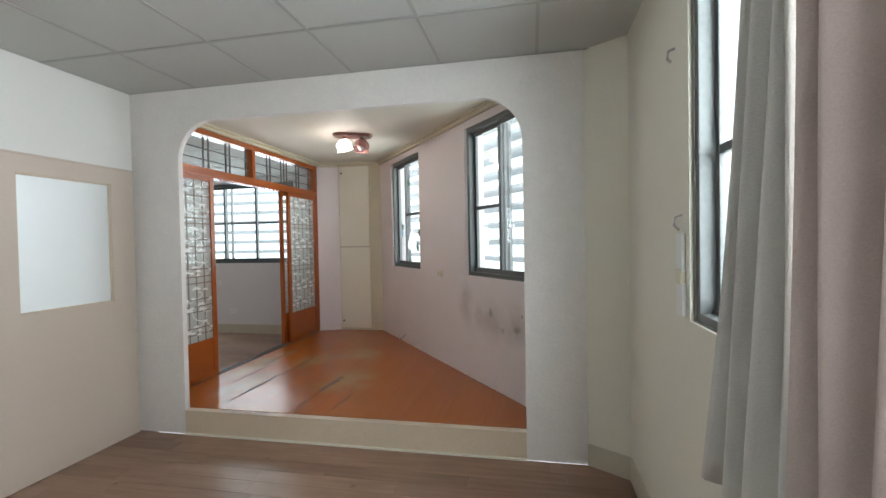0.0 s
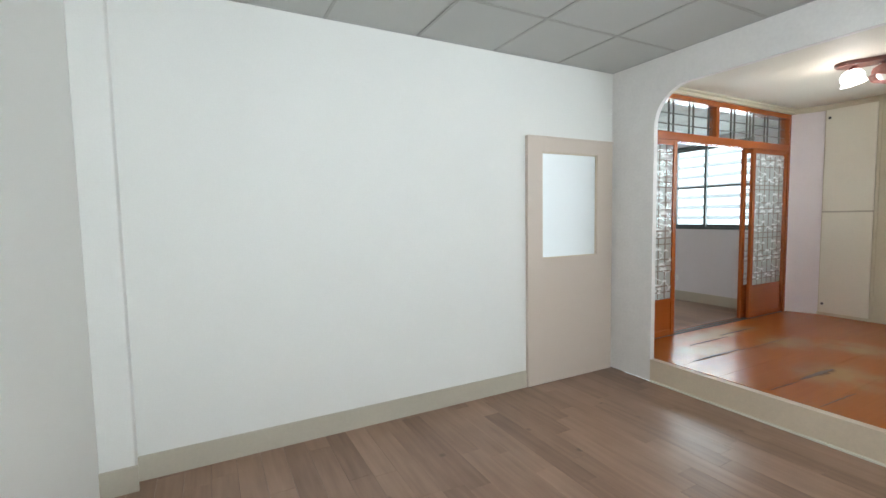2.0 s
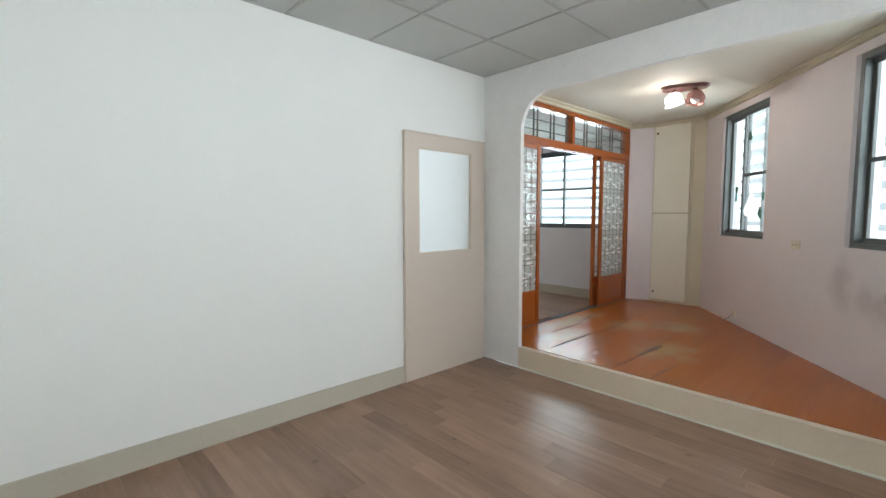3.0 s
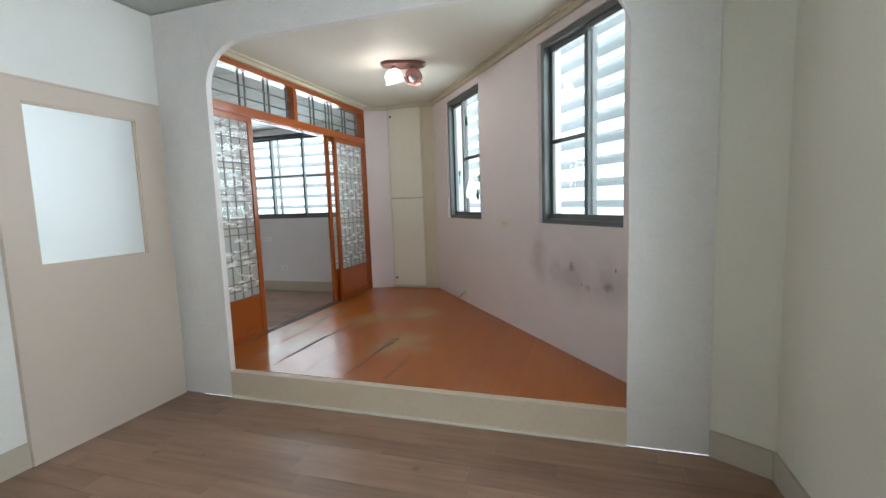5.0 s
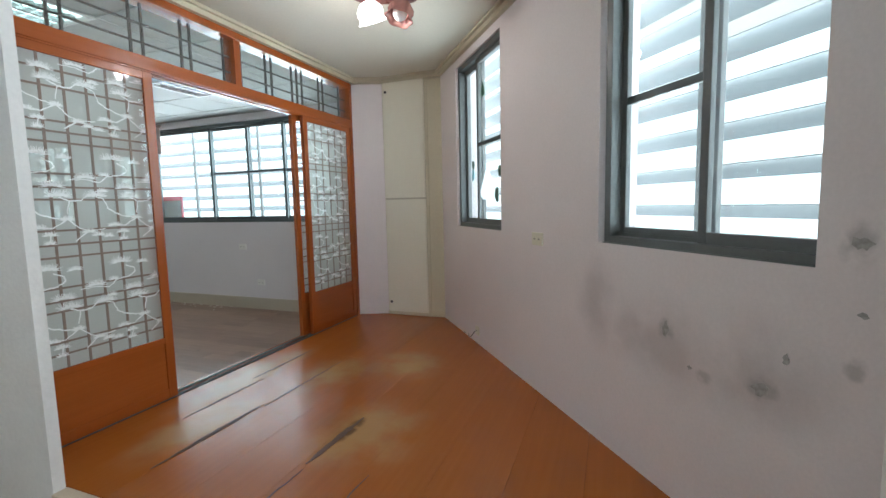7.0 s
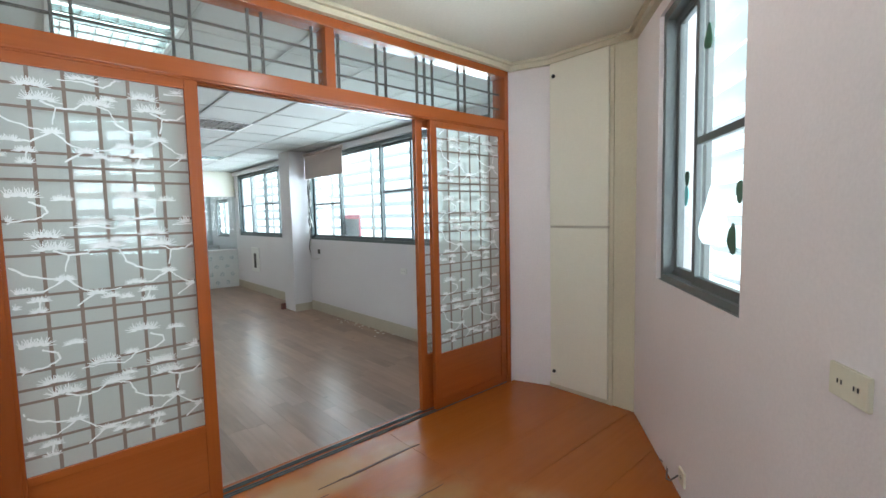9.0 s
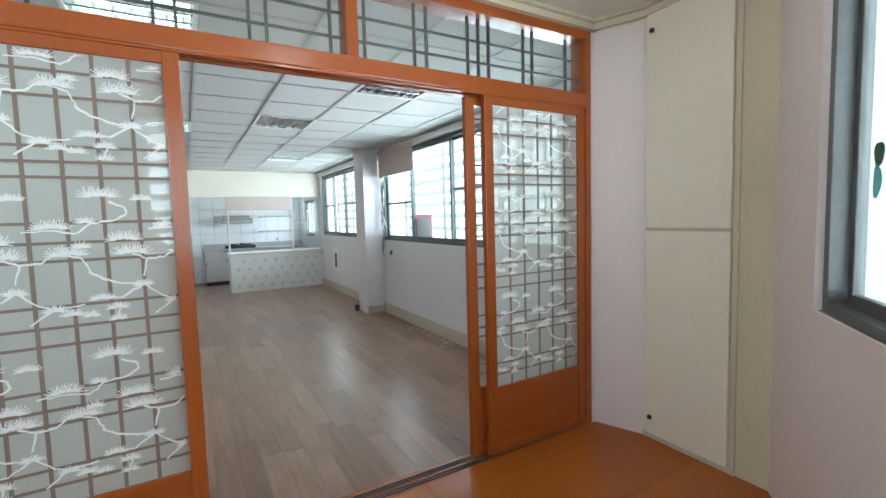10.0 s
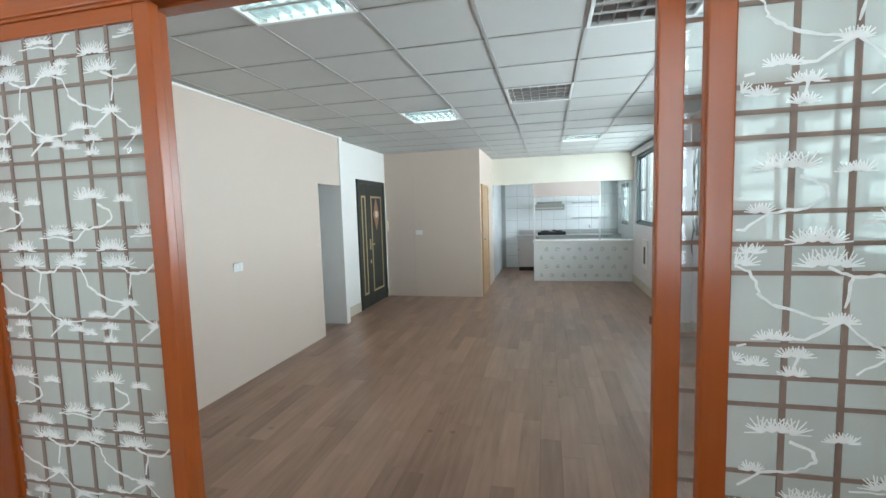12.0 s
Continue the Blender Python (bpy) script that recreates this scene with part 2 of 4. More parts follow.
M_CURTAIN = mat("dusty_pink_curtain_cloth", (0.56, 0.46, 0.43), 0.9, var=0.1, scale=5, fine=260, bump=0.3)
M_CURTAING = mat("grey_curtain_lining", (0.56, 0.55, 0.52), 0.9, var=0.1, scale=5, fine=260, bump=0.3)
M_RED = mat("mahogany_lamp_base", (0.16, 0.05, 0.04), 0.3, var=0.2, scale=20, coat=0.4)
M_PETAL = mat("pink_brown_glass_shade", (0.42, 0.20, 0.17), 0.25, var=0.15, scale=25)
M_GREEN = mat("dark_green_steel_door", (0.018, 0.026, 0.022), 0.35, var=0.15)
M_GOLD = mat("brass_door_trim", (0.60, 0.50, 0.28), 0.35, metal=0.6, var=0.1)
M_COPPER = mat("copper_diamond", (0.45, 0.22, 0.16), 0.4, metal=0.3, var=0.2, scale=30)
M_WOODDOOR = wood("honey_wood_door", (0.36, 0.20, 0.09), (0.55, 0.35, 0.18), 0.4, grain=(20, 20, 1.5), spread=0.1)
M_KTILE = mat("white_glazed_tile", (0.80, 0.82, 0.82), 0.15, var=0.04, scale=3, bump=0.03)
M_GROUT = mat("grey_grout", (0.42, 0.43, 0.42), 0.85)
M_STEEL = mat("stainless_steel", (0.55, 0.56, 0.56), 0.3, metal=0.9, var=0.08)
M_DARK = mat("dark_cabinet_void", (0.02, 0.02, 0.02), 0.6)
M_COUNTER = mat("white_floral_laminate", (0.74, 0.77, 0.76), 0.35, var=0.04, scale=6)
M_FLORAL = mat("blue_grey_floral_print", (0.40, 0.50, 0.52), 0.4, var=0.2, scale=30)
M_HOOD = mat("olive_range_hood", (0.34, 0.34, 0.30), 0.35, var=0.1)
M_BLIND = mat("pinkish_beige_blind", (0.52, 0.44, 0.40), 0.8, var=0.05, fine=200)
M_CABLE = mat("white_cable", (0.62, 0.61, 0.58), 0.5)
M_CABLED = mat("grey_cable", (0.14, 0.13, 0.13), 0.5)
M_REDSHEET = mat("red_plastic_sheet", (0.75, 0.03, 0.10), 0.5, var=0.1)
M_TUBE = glow("fluorescent_tube", (0.78, 1.0, 0.98), 9.0)
M_HAZE = glow("overcast_haze", (0.84, 0.95, 1.0), 2.4)
M_BULB = glow("lit_bulb", (1.0, 0.98, 0.94), 25.0)
M_LITSHADE = glow("glowing_white_shade", (1.0, 0.98, 0.95), 6.0)
# one reflector metal twice: cool tint when lit, warm reflections tinted in when off
M_REFL = mat("lit_reflector", (0.45, 0.49, 0.49), 0.25, metal=0.75, var=0.05)
M_REFLOFF = mat("unlit_reflector", (0.50, 0.48, 0.46), 0.3, metal=0.6, var=0.08)
M_SCUFF = mat("grey_chipped_plaster", (0.36, 0.34, 0.32), 0.85, var=0.25, scale=60)
M_GROUND = mat("grey_street_asphalt", (0.12, 0.12, 0.12), 0.9, var=0.2)
M_GREENG = mat("green_glass_paint", (0.04, 0.14, 0.08), 0.4, var=0.2, scale=40)
M_CYAN = mat("turquoise_glass_paint", (0.15, 0.55, 0.60), 0.4, var=0.2, scale=40)

# ---- building helpers ----


def obj(name, bm, material, label="", category="", group="", kind="", parent=None, m=None, smooth=False):
    me = bpy.data.meshes.new(name)
    bmesh.ops.recalc_face_normals(bm, faces=bm.faces[:])
    bm.to_mesh(me)
    bm.free()
    for k in (material if isinstance(material, (list, tuple)) else [material]):
        me.materials.append(k)
    if smooth:
        for p in me.polygons:
            p.use_smooth = True
    ob = new(name, me)
    if parent is not None:
        ob.parent = parent
    if m is not None:
        ob.matrix_basis = m
    return tagged(ob, label, category, group, kind)


def part(name, bm, material, parent, label="", m=None, smooth=False):
    return obj(name, bm, material, label, parent=parent, m=m, smooth=smooth)


def thing(name, label, category, m=None, group="", kind=""):
    ob = new(name)
    ob.empty_display_size = 0.05
    if m is not None:
        ob.matrix_basis = m
    return tagged(ob, label, category, group, kind)


def box(bm, a, b, bevel=0.0, mat_index=0):
    """A box from corner a to corner b, its edges rounded by bevel."""
    c = [(p + q) / 2 for p, q in zip(a, b)]
    s = [abs(q - p) for p, q in zip(a, b)]
    r = bmesh.ops.create_cube(bm, size=1, matrix=Matrix.Translation(c) @ Matrix.Diagonal((*s, 1)))
    if mat_index:
        for f in {f for v in r["verts"] for f in v.link_faces}:
            f.material_index = mat_index
    if bevel:
        bmesh.ops.bevel(bm, geom=list({e for v in r["verts"] for e in v.link_edges}), offset=bevel, segments=2, affect="EDGES", profile=0.6)
    return bm


def boxes(*pairs, bevel=0.0):
    bm = bmesh.new()
    for a, b in pairs:
        box(bm, a, b, bevel)
    return bm


def prism(points, z0, z1):
    bm = bmesh.new()
    lo = [bm.verts.new((x, y, z0)) for x, y in points]
    hi = [bm.verts.new((x, y, z1)) for x, y in points]
    bm.faces.new(lo[::-1])
    bm.faces.new(hi)
    for i in range(len(points)):
        j = (i + 1) % len(points)
        bm.faces.new((lo[i], lo[j], hi[j], hi[i]))
    return bm


def lathe(profile, n=24, wave=0.0, lobes=6):
    """Turns (radius, z) pairs about z; wave scallops the radius."""
    bm = bmesh.new()
    rings = []
    for r, z in profile:
        rings.append([bm.verts.new((r * (1 + wave * math.cos(lobes * 2 * math.pi * i / n)) * math.cos(2 * math.pi * i / n),
                                    r * (1 + wave * math.cos(lobes * 2 * math.pi * i / n)) * math.sin(2 * math.pi * i / n), z)) for i in range(n)])
    for a, b in zip(rings, rings[1:]):
        for i in range(n):
            bm.faces.new((a[i], a[(i + 1) % n], b[(i + 1) % n], b[i]))
    return bm


def tube(points, radius, n=6):
    bm = bmesh.new()
    rings = []
    for i, p in enumerate(points):
        a, b = Vector(points[max(0, i - 1)]), Vector(points[min(len(points) - 1, i + 1)])
        q = (b - a).to_track_quat("Z", "Y")
        rings.append([bm.verts.new(Vector(p) + q @ Vector((radius * math.cos(2 * math.pi * k / n), radius * math.sin(2 * math.pi * k / n), 0))) for k in range(n)])
    for a, b in zip(rings, rings[1:]):
        for k in range(n):
            bm.faces.new((a[k], a[(k + 1) % n], b[(k + 1) % n], b[k]))
    bm.faces.new(rings[0][::-1])
    bm.faces.new(rings[-1])
    return bm


def wall(name, p, q, z0, z1, thick, material, holes=(), label="", parent=None):
    """A wall whose inner face runs from p to q; it thickens to the left of that way. Holes are (s0, s1, z0, z1) along it."""
    p, q = Vector((*p, 0)), Vector((*q, 0))
    d = (q - p).normalized()
    nrm = Vector((-d.y, d.x, 0)) * thick
    ss = sorted({0.0, (q - p).length, *(h[0] for h in holes), *(h[1] for h in holes)})
    zs = sorted({z0, z1, *(h[2] for h in holes), *(h[3] for h in holes)})
    ss, zs = [s for s in ss if 0 <= s <= (q - p).length], [z for z in zs if z0 <= z <= z1]

    def solid(i, j):
        if not (0 <= i < len(ss) - 1 and 0 <= j < len(zs) - 1):
            return False
        sm, zm = (ss[i] + ss[i + 1]) / 2, (zs[j] + zs[j + 1]) / 2
        return not any(h[0] < sm < h[1] and h[2] < zm < h[3] for h in holes)
    bm = bmesh.new()
    verts = {}

    def v(i, j, k):
        if (i, j, k) not in verts:
            c = p + d * ss[i] + nrm * k
            verts[i, j, k] = bm.verts.new((c.x, c.y, zs[j]))
        return verts[i, j, k]
    for i in range(len(ss) - 1):
        for j in range(len(zs) - 1):
            if not solid(i, j):
                continue
            for k in (0, 1):
                bm.faces.new((v(i, j, k), v(i + 1, j, k), v(i + 1, j + 1, k), v(i, j + 1, k)))
            for di, dj, a, b in ((-1, 0, (i, j), (i, j + 1)), (1, 0, (i + 1, j), (i + 1, j + 1)), (0, -1, (i, j), (i + 1, j)), (0, 1, (i, j + 1), (i + 1, j + 1))):
                if not solid(i + di, j + dj):
                    bm.faces.new((v(*a, 0), v(*b, 0), v(*b, 1), v(*a, 1)))
    return obj(name, bm, material, label or "painted masonry wall of the flat", "wall", kind="structure", parent=parent)


def clip(poly, a, b):
    """The part of a polygon that lies left of the line from a to b."""
    def side(p):
        return (b[0] - a[0]) * (p[1] - a[1]) - (b[1] - a[1]) * (p[0] - a[0])
    out = []
    for i, p in enumerate(poly):
        q = poly[(i + 1) % len(poly)]
        sp, sq = side(p), side(q)
        if sp >= 0:
            out.append(p)
        if sp * sq < 0:
            t = sp / (sp - sq)
            out.append((p[0] + t * (q[0] - p[0]), p[1] + t * (q[1] - p[1])))
    return out


# ---- plan ----
XL, XR, YB, YA = -2.955, 0.71, 0.30, 4.11      # front room: left, right and back walls, arch wall
ZC, ZP, Z2, ZF = 2.665, 0.19, 2.62, 2.56       # front ceiling, raised floor, its ceiling, far room's ceiling
XP = -2.96                                     # middle of the sliding partition
YN, YW, YL = 7.22, 7.66, 3.27                  # end of the raised room, far window wall, far left wall
XE, XK = -11.28, -13.3                         # kitchen opening and kitchen back wall
DA, DB = Vector((-1.977, 7.215)), Vector((0.306, 4.252))  # the slanting window wall
DD = (DB - DA).normalized()
DN = Vector((-DD.y, DD.x))
S0 = 0.376                                     # from DA to the first window's near edge

# ---- setting ----
obj("ground", boxes(((-60, -60, -4.2), (60, 60, -4.0))), M_GROUND, "grey asphalt street far below the windows", "ground", kind="structure")
floor_front = obj("floor_front_room", boxes(((XL - 0.1, YB - 0.1, -0.12), (XR + 0.1, YA, -0.006))), M_GAP, "brown wood-look vinyl plank floor", "floor", kind="structure")
floor_far = obj("floor_far_room", boxes(((XK - 0.2, 1.8, -0.12), (-3.02, YW + 0.1, -0.006))), M_GAP, "greyish brown vinyl plank floor of the large room", "floor", kind="structure")
floor_raised = obj("floor_raised_room", prism(clip([(-3.02, YA + 0.012), (0.6, YA + 0.012), (0.6, 7.4), (-3.02, 7.4)], DB + DN * 0.1, DA + DN * 0.1), 0.0, ZP - 0.016), M_GAP,
                   "orange varnished board floor, raised one step", "floor", kind="structure")

wall("wall_front_left", (XL, YB), (XL, YA + 0.16), 0, 2.8, 0.09, M_WHITE, [(3.285 - YB, 3.895 - YB, 1.06, 1.94)], "smooth white painted wall")
wall("wall_front_back", (XR + 0.1, YB), (XL - 0.1, YB), 0, 2.8, 0.1, M_WHITE, label="plain white painted wall")
obj("wall_front_pilaster", boxes(((XL, YB, 0), (XL + 0.1, 0.455, ZC)), bevel=0.006), M_WHITE, "white painted pilaster in the corner", "wall", kind="structure")
wall("wall_front_right", (XR, 3.97), (XR, YB - 0.1), 0, 2.8, 0.14, M_CREAM, [(1.03, 3.35, 1.15, 2.55)], "cream painted wall with a window")
wall("wall_front_corner", (0.474, YA + 0.012), (XR, 3.97), 0, 2.8, 0.14, M_CREAM, label="short slanting cream wall")

# arch wall with rounded shoulders
bm = bmesh.new()
outline = [(XL, 0), (-2.53, 0)]
for cx, a0, a1 in ((-2.53 + 0.29, 180, 90), (0.085 - 0.29, 90, 0)):
    outline += [(cx + 0.29 * math.cos(radians(a0 + (a1 - a0) * k / 12)), 2.125 + 0.29 * math.sin(radians(a0 + (a1 - a0) * k / 12))) for k in range(13)]
outline += [(0.085, 0), (0.474, 0), (0.474, 2.8), (XL, 2.8)]
front = bm.faces.new([bm.verts.new((x, YA, z)) for x, z in outline])
ext = bmesh.ops.extrude_face_region(bm, geom=[front])
for e in ext["geom"]:
    if isinstance(e, bmesh.types.BMVert):
        e.co.y += 0.045
obj("wall_arch", bm, M_ARCH, "rough white plaster wall with a wide round-shouldered arch", "wall", kind="structure")

# slanting wall of the raised room
LEN = (DB - DA).length
patches(M_PINK, [(-0.25, 4.97, 0.78, 0.42, 0.55, 0.30), (-0.02, 4.67, 0.80, 0.38, 0.5, 0.30), (-0.48, 5.27, 0.86, 0.22, 0.3, 0.34)], (0.40, 0.33, 0.31), 0.48, 5.0, (0.16, 0.8))
patches(M_PINK, [(-0.21, 4.93, 0.84, 0.06, 0.07, 0.09), (0.02, 4.63, 0.755, 0.09, 0.1, 0.08), (0.15, 4.46, 1.21, 0.07, 0.08, 0.10), (-0.1, 4.8, 0.72, 0.06, 0.06, 0.05), (0.16, 4.45, 0.9, 0.05, 0.05, 0.06)], (0.26, 0.25, 0.24), 0.5, 18, (0.25, 0.6))
wall("wall_slanting", DA - DD * 0.02, DB + DD * 0.12, 0, 2.8, 0.21, M_PINK, [(0.465, 1.405, 1.142, 2.5), (2.485, 3.41, 1.142, 2.5)], "pale pink painted wall with damp stains and two windows")
wall("wall_raised_end", (-2.95, 7.092), (-2.62, YN), 0, 2.8, 0.12, M_PINK, label="narrow pale pink wall strip")
wall("wall_raised_niche", (-2.62, YN), (-1.96, YN), 0, 2.8, 0.12, M_COVE, label="cream wall round the built-in cupboard")

# partition above and beside the sliding doors, far room
wall("wall_partition_top", (XP + 0.06, YA + 0.045), (XP + 0.06, YW), 2.57, 2.8, 0.12, M_CREAM, label="strip of wall over the transom")
wall("wall_partition_end", (XP + 0.0, 7.10), (XP + 0.055, YW), 0, 2.57, 0.11, M_FARWALL, label="end of the partition wall")
wall("wall_far_window", (XK - 0.1, YW), (-2.9, YW), 0, 2.8, 0.14, M_FARWALL,
     [(-11.1 - XK + 0.1, -8.12 - XK + 0.1, 1.16, 2.47), (-7.57 - XK + 0.1, -3.6 - XK + 0.1, 1.16, 2.47), (-12.85 - XK + 0.1, -11.85 - XK + 0.1, 1.1, 2.0)], "pale painted window wall of the large room")
wall("wall_far_left", (-3.04, YL), (-7.55, YL), 0, 2.8, 0.12, M_BEIGE, [(6.86 - 3.04, 7.51 - 3.04, -0.1, 1.91)], "smooth beige panelled wall with a doorway")
wall("wall_far_entrance", (-7.55, 3.15), (-9.6, 3.15), 0, 2.8, 0.12, M_WHITE, label="white wall round the entrance door")
wall("wall_far_entrance_end", (-7.55, 3.285), (-7.55, 1.9), 0, 2.8, 0.1, M_WHITE, label="white end of the entrance wall")
wall("wall_passage_side", (-7.51, 3.145), (-7.51, 1.9), 0, 2.6, 0.03, M_GREYWALL, label="grey-blue wall of a side passage")
wall("wall_passage_other", (-6.86, 1.9), (-6.86, 3.15), 0, 2.6, 0.1, M_GREYWALL, label="grey-blue wall of a side passage")
wall("wall_passage_back", (-6.76, 1.95), (-7.6, 1.95), 0, 2.6, 0.1, M_GREYWALL, label="grey-blue end of a side passage")
obj("wall_block", boxes(((-11.29, 3.1, 0), (-9.49, 4.88, 2.8))), M_BEIGE, "beige panelled bathroom block", "wall", kind="structure")
wall("wall_kitchen_side", (XE - 0.0, 4.86), (XK - 0.1, 4.86), 0, 2.8, 0.1, M_GROUT, label="white tiled kitchen side wall")
wall("wall_kitchen_back", (XK, 4.8), (XK, YW + 0.1), 0, 2.8, 0.1, M_GROUT, label="white tiled kitchen back wall")
obj("wall_kitchen_header", boxes(((XE - 0.1, 4.88, 2.02), (XE, YW, 2.8))), M_CREAM, "cream lintel over the kitchen opening", "wall", kind="structure")
obj("column", boxes(((-7.98, 7.36, 0), (-7.575, YW, 2.7)), bevel=0.006), M_FARWALL, "pale painted concrete column", "column", kind="structure")


def tiled_ceiling(name, x0, x1, y0, y1, z, gx, gy, pitch, skip, label):
    """Mineral tiles on hanging bars; skip lists cells (x, y) taken by light fittings."""
    bm = bmesh.new()
    xs = [x0] + [gx + pitch * k for k in range(-40, 40) if x0 + 0.03 < gx + pitch * k < x1 - 0.03] + [x1]
    ys = [y0] + [gy + pitch * k for k in range(-40, 40) if y0 + 0.03 < gy + pitch * k < y1 - 0.03] + [y1]
    for a, b in zip(xs, xs[1:]):
        for c, d in zip(ys, ys[1:]):
            if any(a < sx < b and c < sy < d for sx, sy in skip):
                continue
            box(bm, (a, c, z + 0.004 + random.uniform(0, 0.002)), (b, d, z + 0.016))
    for x in xs:
        box(bm, (x - 0.010, y0, z - 0.001), (x + 0.010, y1, z + 0.003), mat_index=1)
    for y in ys:
        box(bm, (x0, y - 0.010, z - 0.002), (x1, y + 0.010, z + 0.0025), mat_index=1)
    return obj(name, bm, [M_TILE, M_TBAR], label, "ceiling", kind="structure")


LIGHTS = [(-4.3675, 6.5125, False), (-6.0925, 5.9375, False), (-6.6675, 4.7875, True), (-8.9675, 6.5125, True), (-3.7925, 4.7875, True)]
tiled_ceiling("ceiling_front_room", XL, XR + 0.05, YB, YA, ZC, -2.355, 2.83, 0.635, [(-1.4, 1.24)], "white mineral tile ceiling on a metal grid")
tiled_ceiling("ceiling_far_room", XK, -3.02, 1.9, YW, ZF, -4.08, 4.50, 0.575, [l[:2] for l in LIGHTS], "white mineral tile ceiling with recessed light fittings")
obj("ceiling_raised_room", boxes(((-3.0, YA + 0.044, Z2), (0.7, 7.4, Z2 + 0.05))), M_CEIL2, "cream painted plaster ceiling", "ceiling", kind="structure")
obj("roof_slab", boxes(((XK - 0.3, -0.1, 2.8), (1.1, 8.0, 2.95))), M_CREAM, "concrete slab over the flat", "roof", kind="structure")


def strip(name, p, q, z0, z1, depth, material, label, category="trim"):
    """A board along a wall from p to q, its face depth to the right of that way."""
    p, q = Vector(p), Vector(q)
    d = (q - p).normalized()
    n = Vector((d.y, -d.x)) * depth
    bm = prism([tuple(p), tuple(q), tuple(q + n), tuple(p + n)], z0, z1)
    bmesh.ops.bevel(bm, geom=[e for e in bm.edges if abs(e.verts[0].co.z - z1) < 1e-5 and abs(e.verts[1].co.z - z1) < 1e-5], offset=min(0.004, depth / 3), segments=2, affect="EDGES")
    return obj(name, bm, material, label, category, kind="structure")


strip("baseboard", (XL, 0.455), (XL, 3.13), 0, 0.14, 0.012, M_SKIRT, "beige painted skirting board")
strip("baseboard", (XL + 0.1, YB), (XL + 0.1, 0.467), 0, 0.14, 0.012, M_SKIRT, "beige painted skirting board")
strip("baseboard", (0.478, YA), (XR - 0.008, 3.968), 0, 0.14, 0.012, M_SKIRT, "beige painted skirting board")
strip("baseboard", (XR, 3.96), (XR, YB), 0, 0.14, 0.012, M_SKIRT, "beige painted skirting board")
strip("baseboard", (-7.575, YW), (-3.02, YW), 0, 0.15, 0.015, M_SKIRT, "greenish beige skirting with peeling lower edge")
strip("baseboard", (-11.28, YW), (-7.98, YW), 0, 0.15, 0.015, M_SKIRT, "greenish beige skirting board")
strip("baseboard", (-7.575, 7.36), (-7.575, YW), 0, 0.12, 0.012, M_SKIRT, "beige skirting at the column")
strip("baseboard", (-7.562, 3.15), (-8.22, 3.15), 0, 0.14, 0.012, M_SKIRT, "beige skirting beside the entrance door")
strip("baseboard", (-9.38, 3.15), (-9.49, 3.15), 0, 0.14, 0.012, M_SKIRT, "beige skirting beside the entrance door")
strip("baseboard", (-7.51, 1.95), (-7.51, 3.14), 0, 0.14, 0.012, M_SKIRT, "beige skirting in the passage")

# cove moulding of the raised room
for p, q in (((XP + 0.06, YA + 0.045), (XP + 0.06, 7.12)), ((XP + 0.05, 7.096), (-2.62, YN)), ((-2.62, YN), (-1.96, YN)), (DA, DB + DD * 0.02)):
    strip("trim_cove", p, q, Z2 - 0.055, Z2, 0.035, M_COVE, "cream cove moulding under the ceiling")
    strip("trim_cove", p, q, Z2 - 0.022, Z2 - 0.001, 0.06, M_COVE, "cream cove moulding under the ceiling")

# step up into the raised room
obj("step_riser", boxes(((-2.53, YA - 0.004, 0), (0.085, YA + 0.012, ZP - 0.018)), ((-2.53, YA - 0.008, ZP - 0.018), (0.085, YA + 0.05, ZP - 0.002)), bevel=0.003), M_RISER,
    "cream painted step riser with a rounded nosing", "step", kind="structure")
beading = thing("trim_beading", "thin white beading strips along the foot of the step", "trim", kind="structure")
for a, b in zip((-2.52, -2.16, -1.71, -1.3, -0.9, -0.49, -0.08), (-2.165, -1.716, -1.305, -0.906, -0.495, -0.086, 0.08)):
    part("strip", boxes(((a, YA - 0.022, 0), (b, YA - 0.006, 0.014)), bevel=0.003), M_CREAM, beading)


# ---- windows ----
def sash(win, x0, x1, z0, z1, y, material, rail=None, name="sash"):
    f = part(name, boxes(((x0, y, z0), (x0 + 0.035, y + 0.025, z1)), ((x1 - 0.035, y, z0), (x1, y + 0.025, z1)), ((x0 + 0.035, y, z0), (x1 - 0.035, y + 0.025, z0 + 0.045)),
                         ((x0 + 0.035, y, z1 - 0.04), (x1 - 0.035, y + 0.025, z1)), bevel=0.003), material, win)
    if rail:
        part("mid_rail", boxes(((x0 + 0.034, y + 0.002, rail - 0.016), (x1 - 0.034, y + 0.022, rail + 0.016)), bevel=0.002), M_ALUDK, f)
    p = part("pane", boxes(((x0 + 0.033, y + 0.010, z0 + 0.043), (x1 - 0.033, y + 0.015, z1 - 0.038))), M_CLEAR, f)
    p.visible_shadow = False
    return f


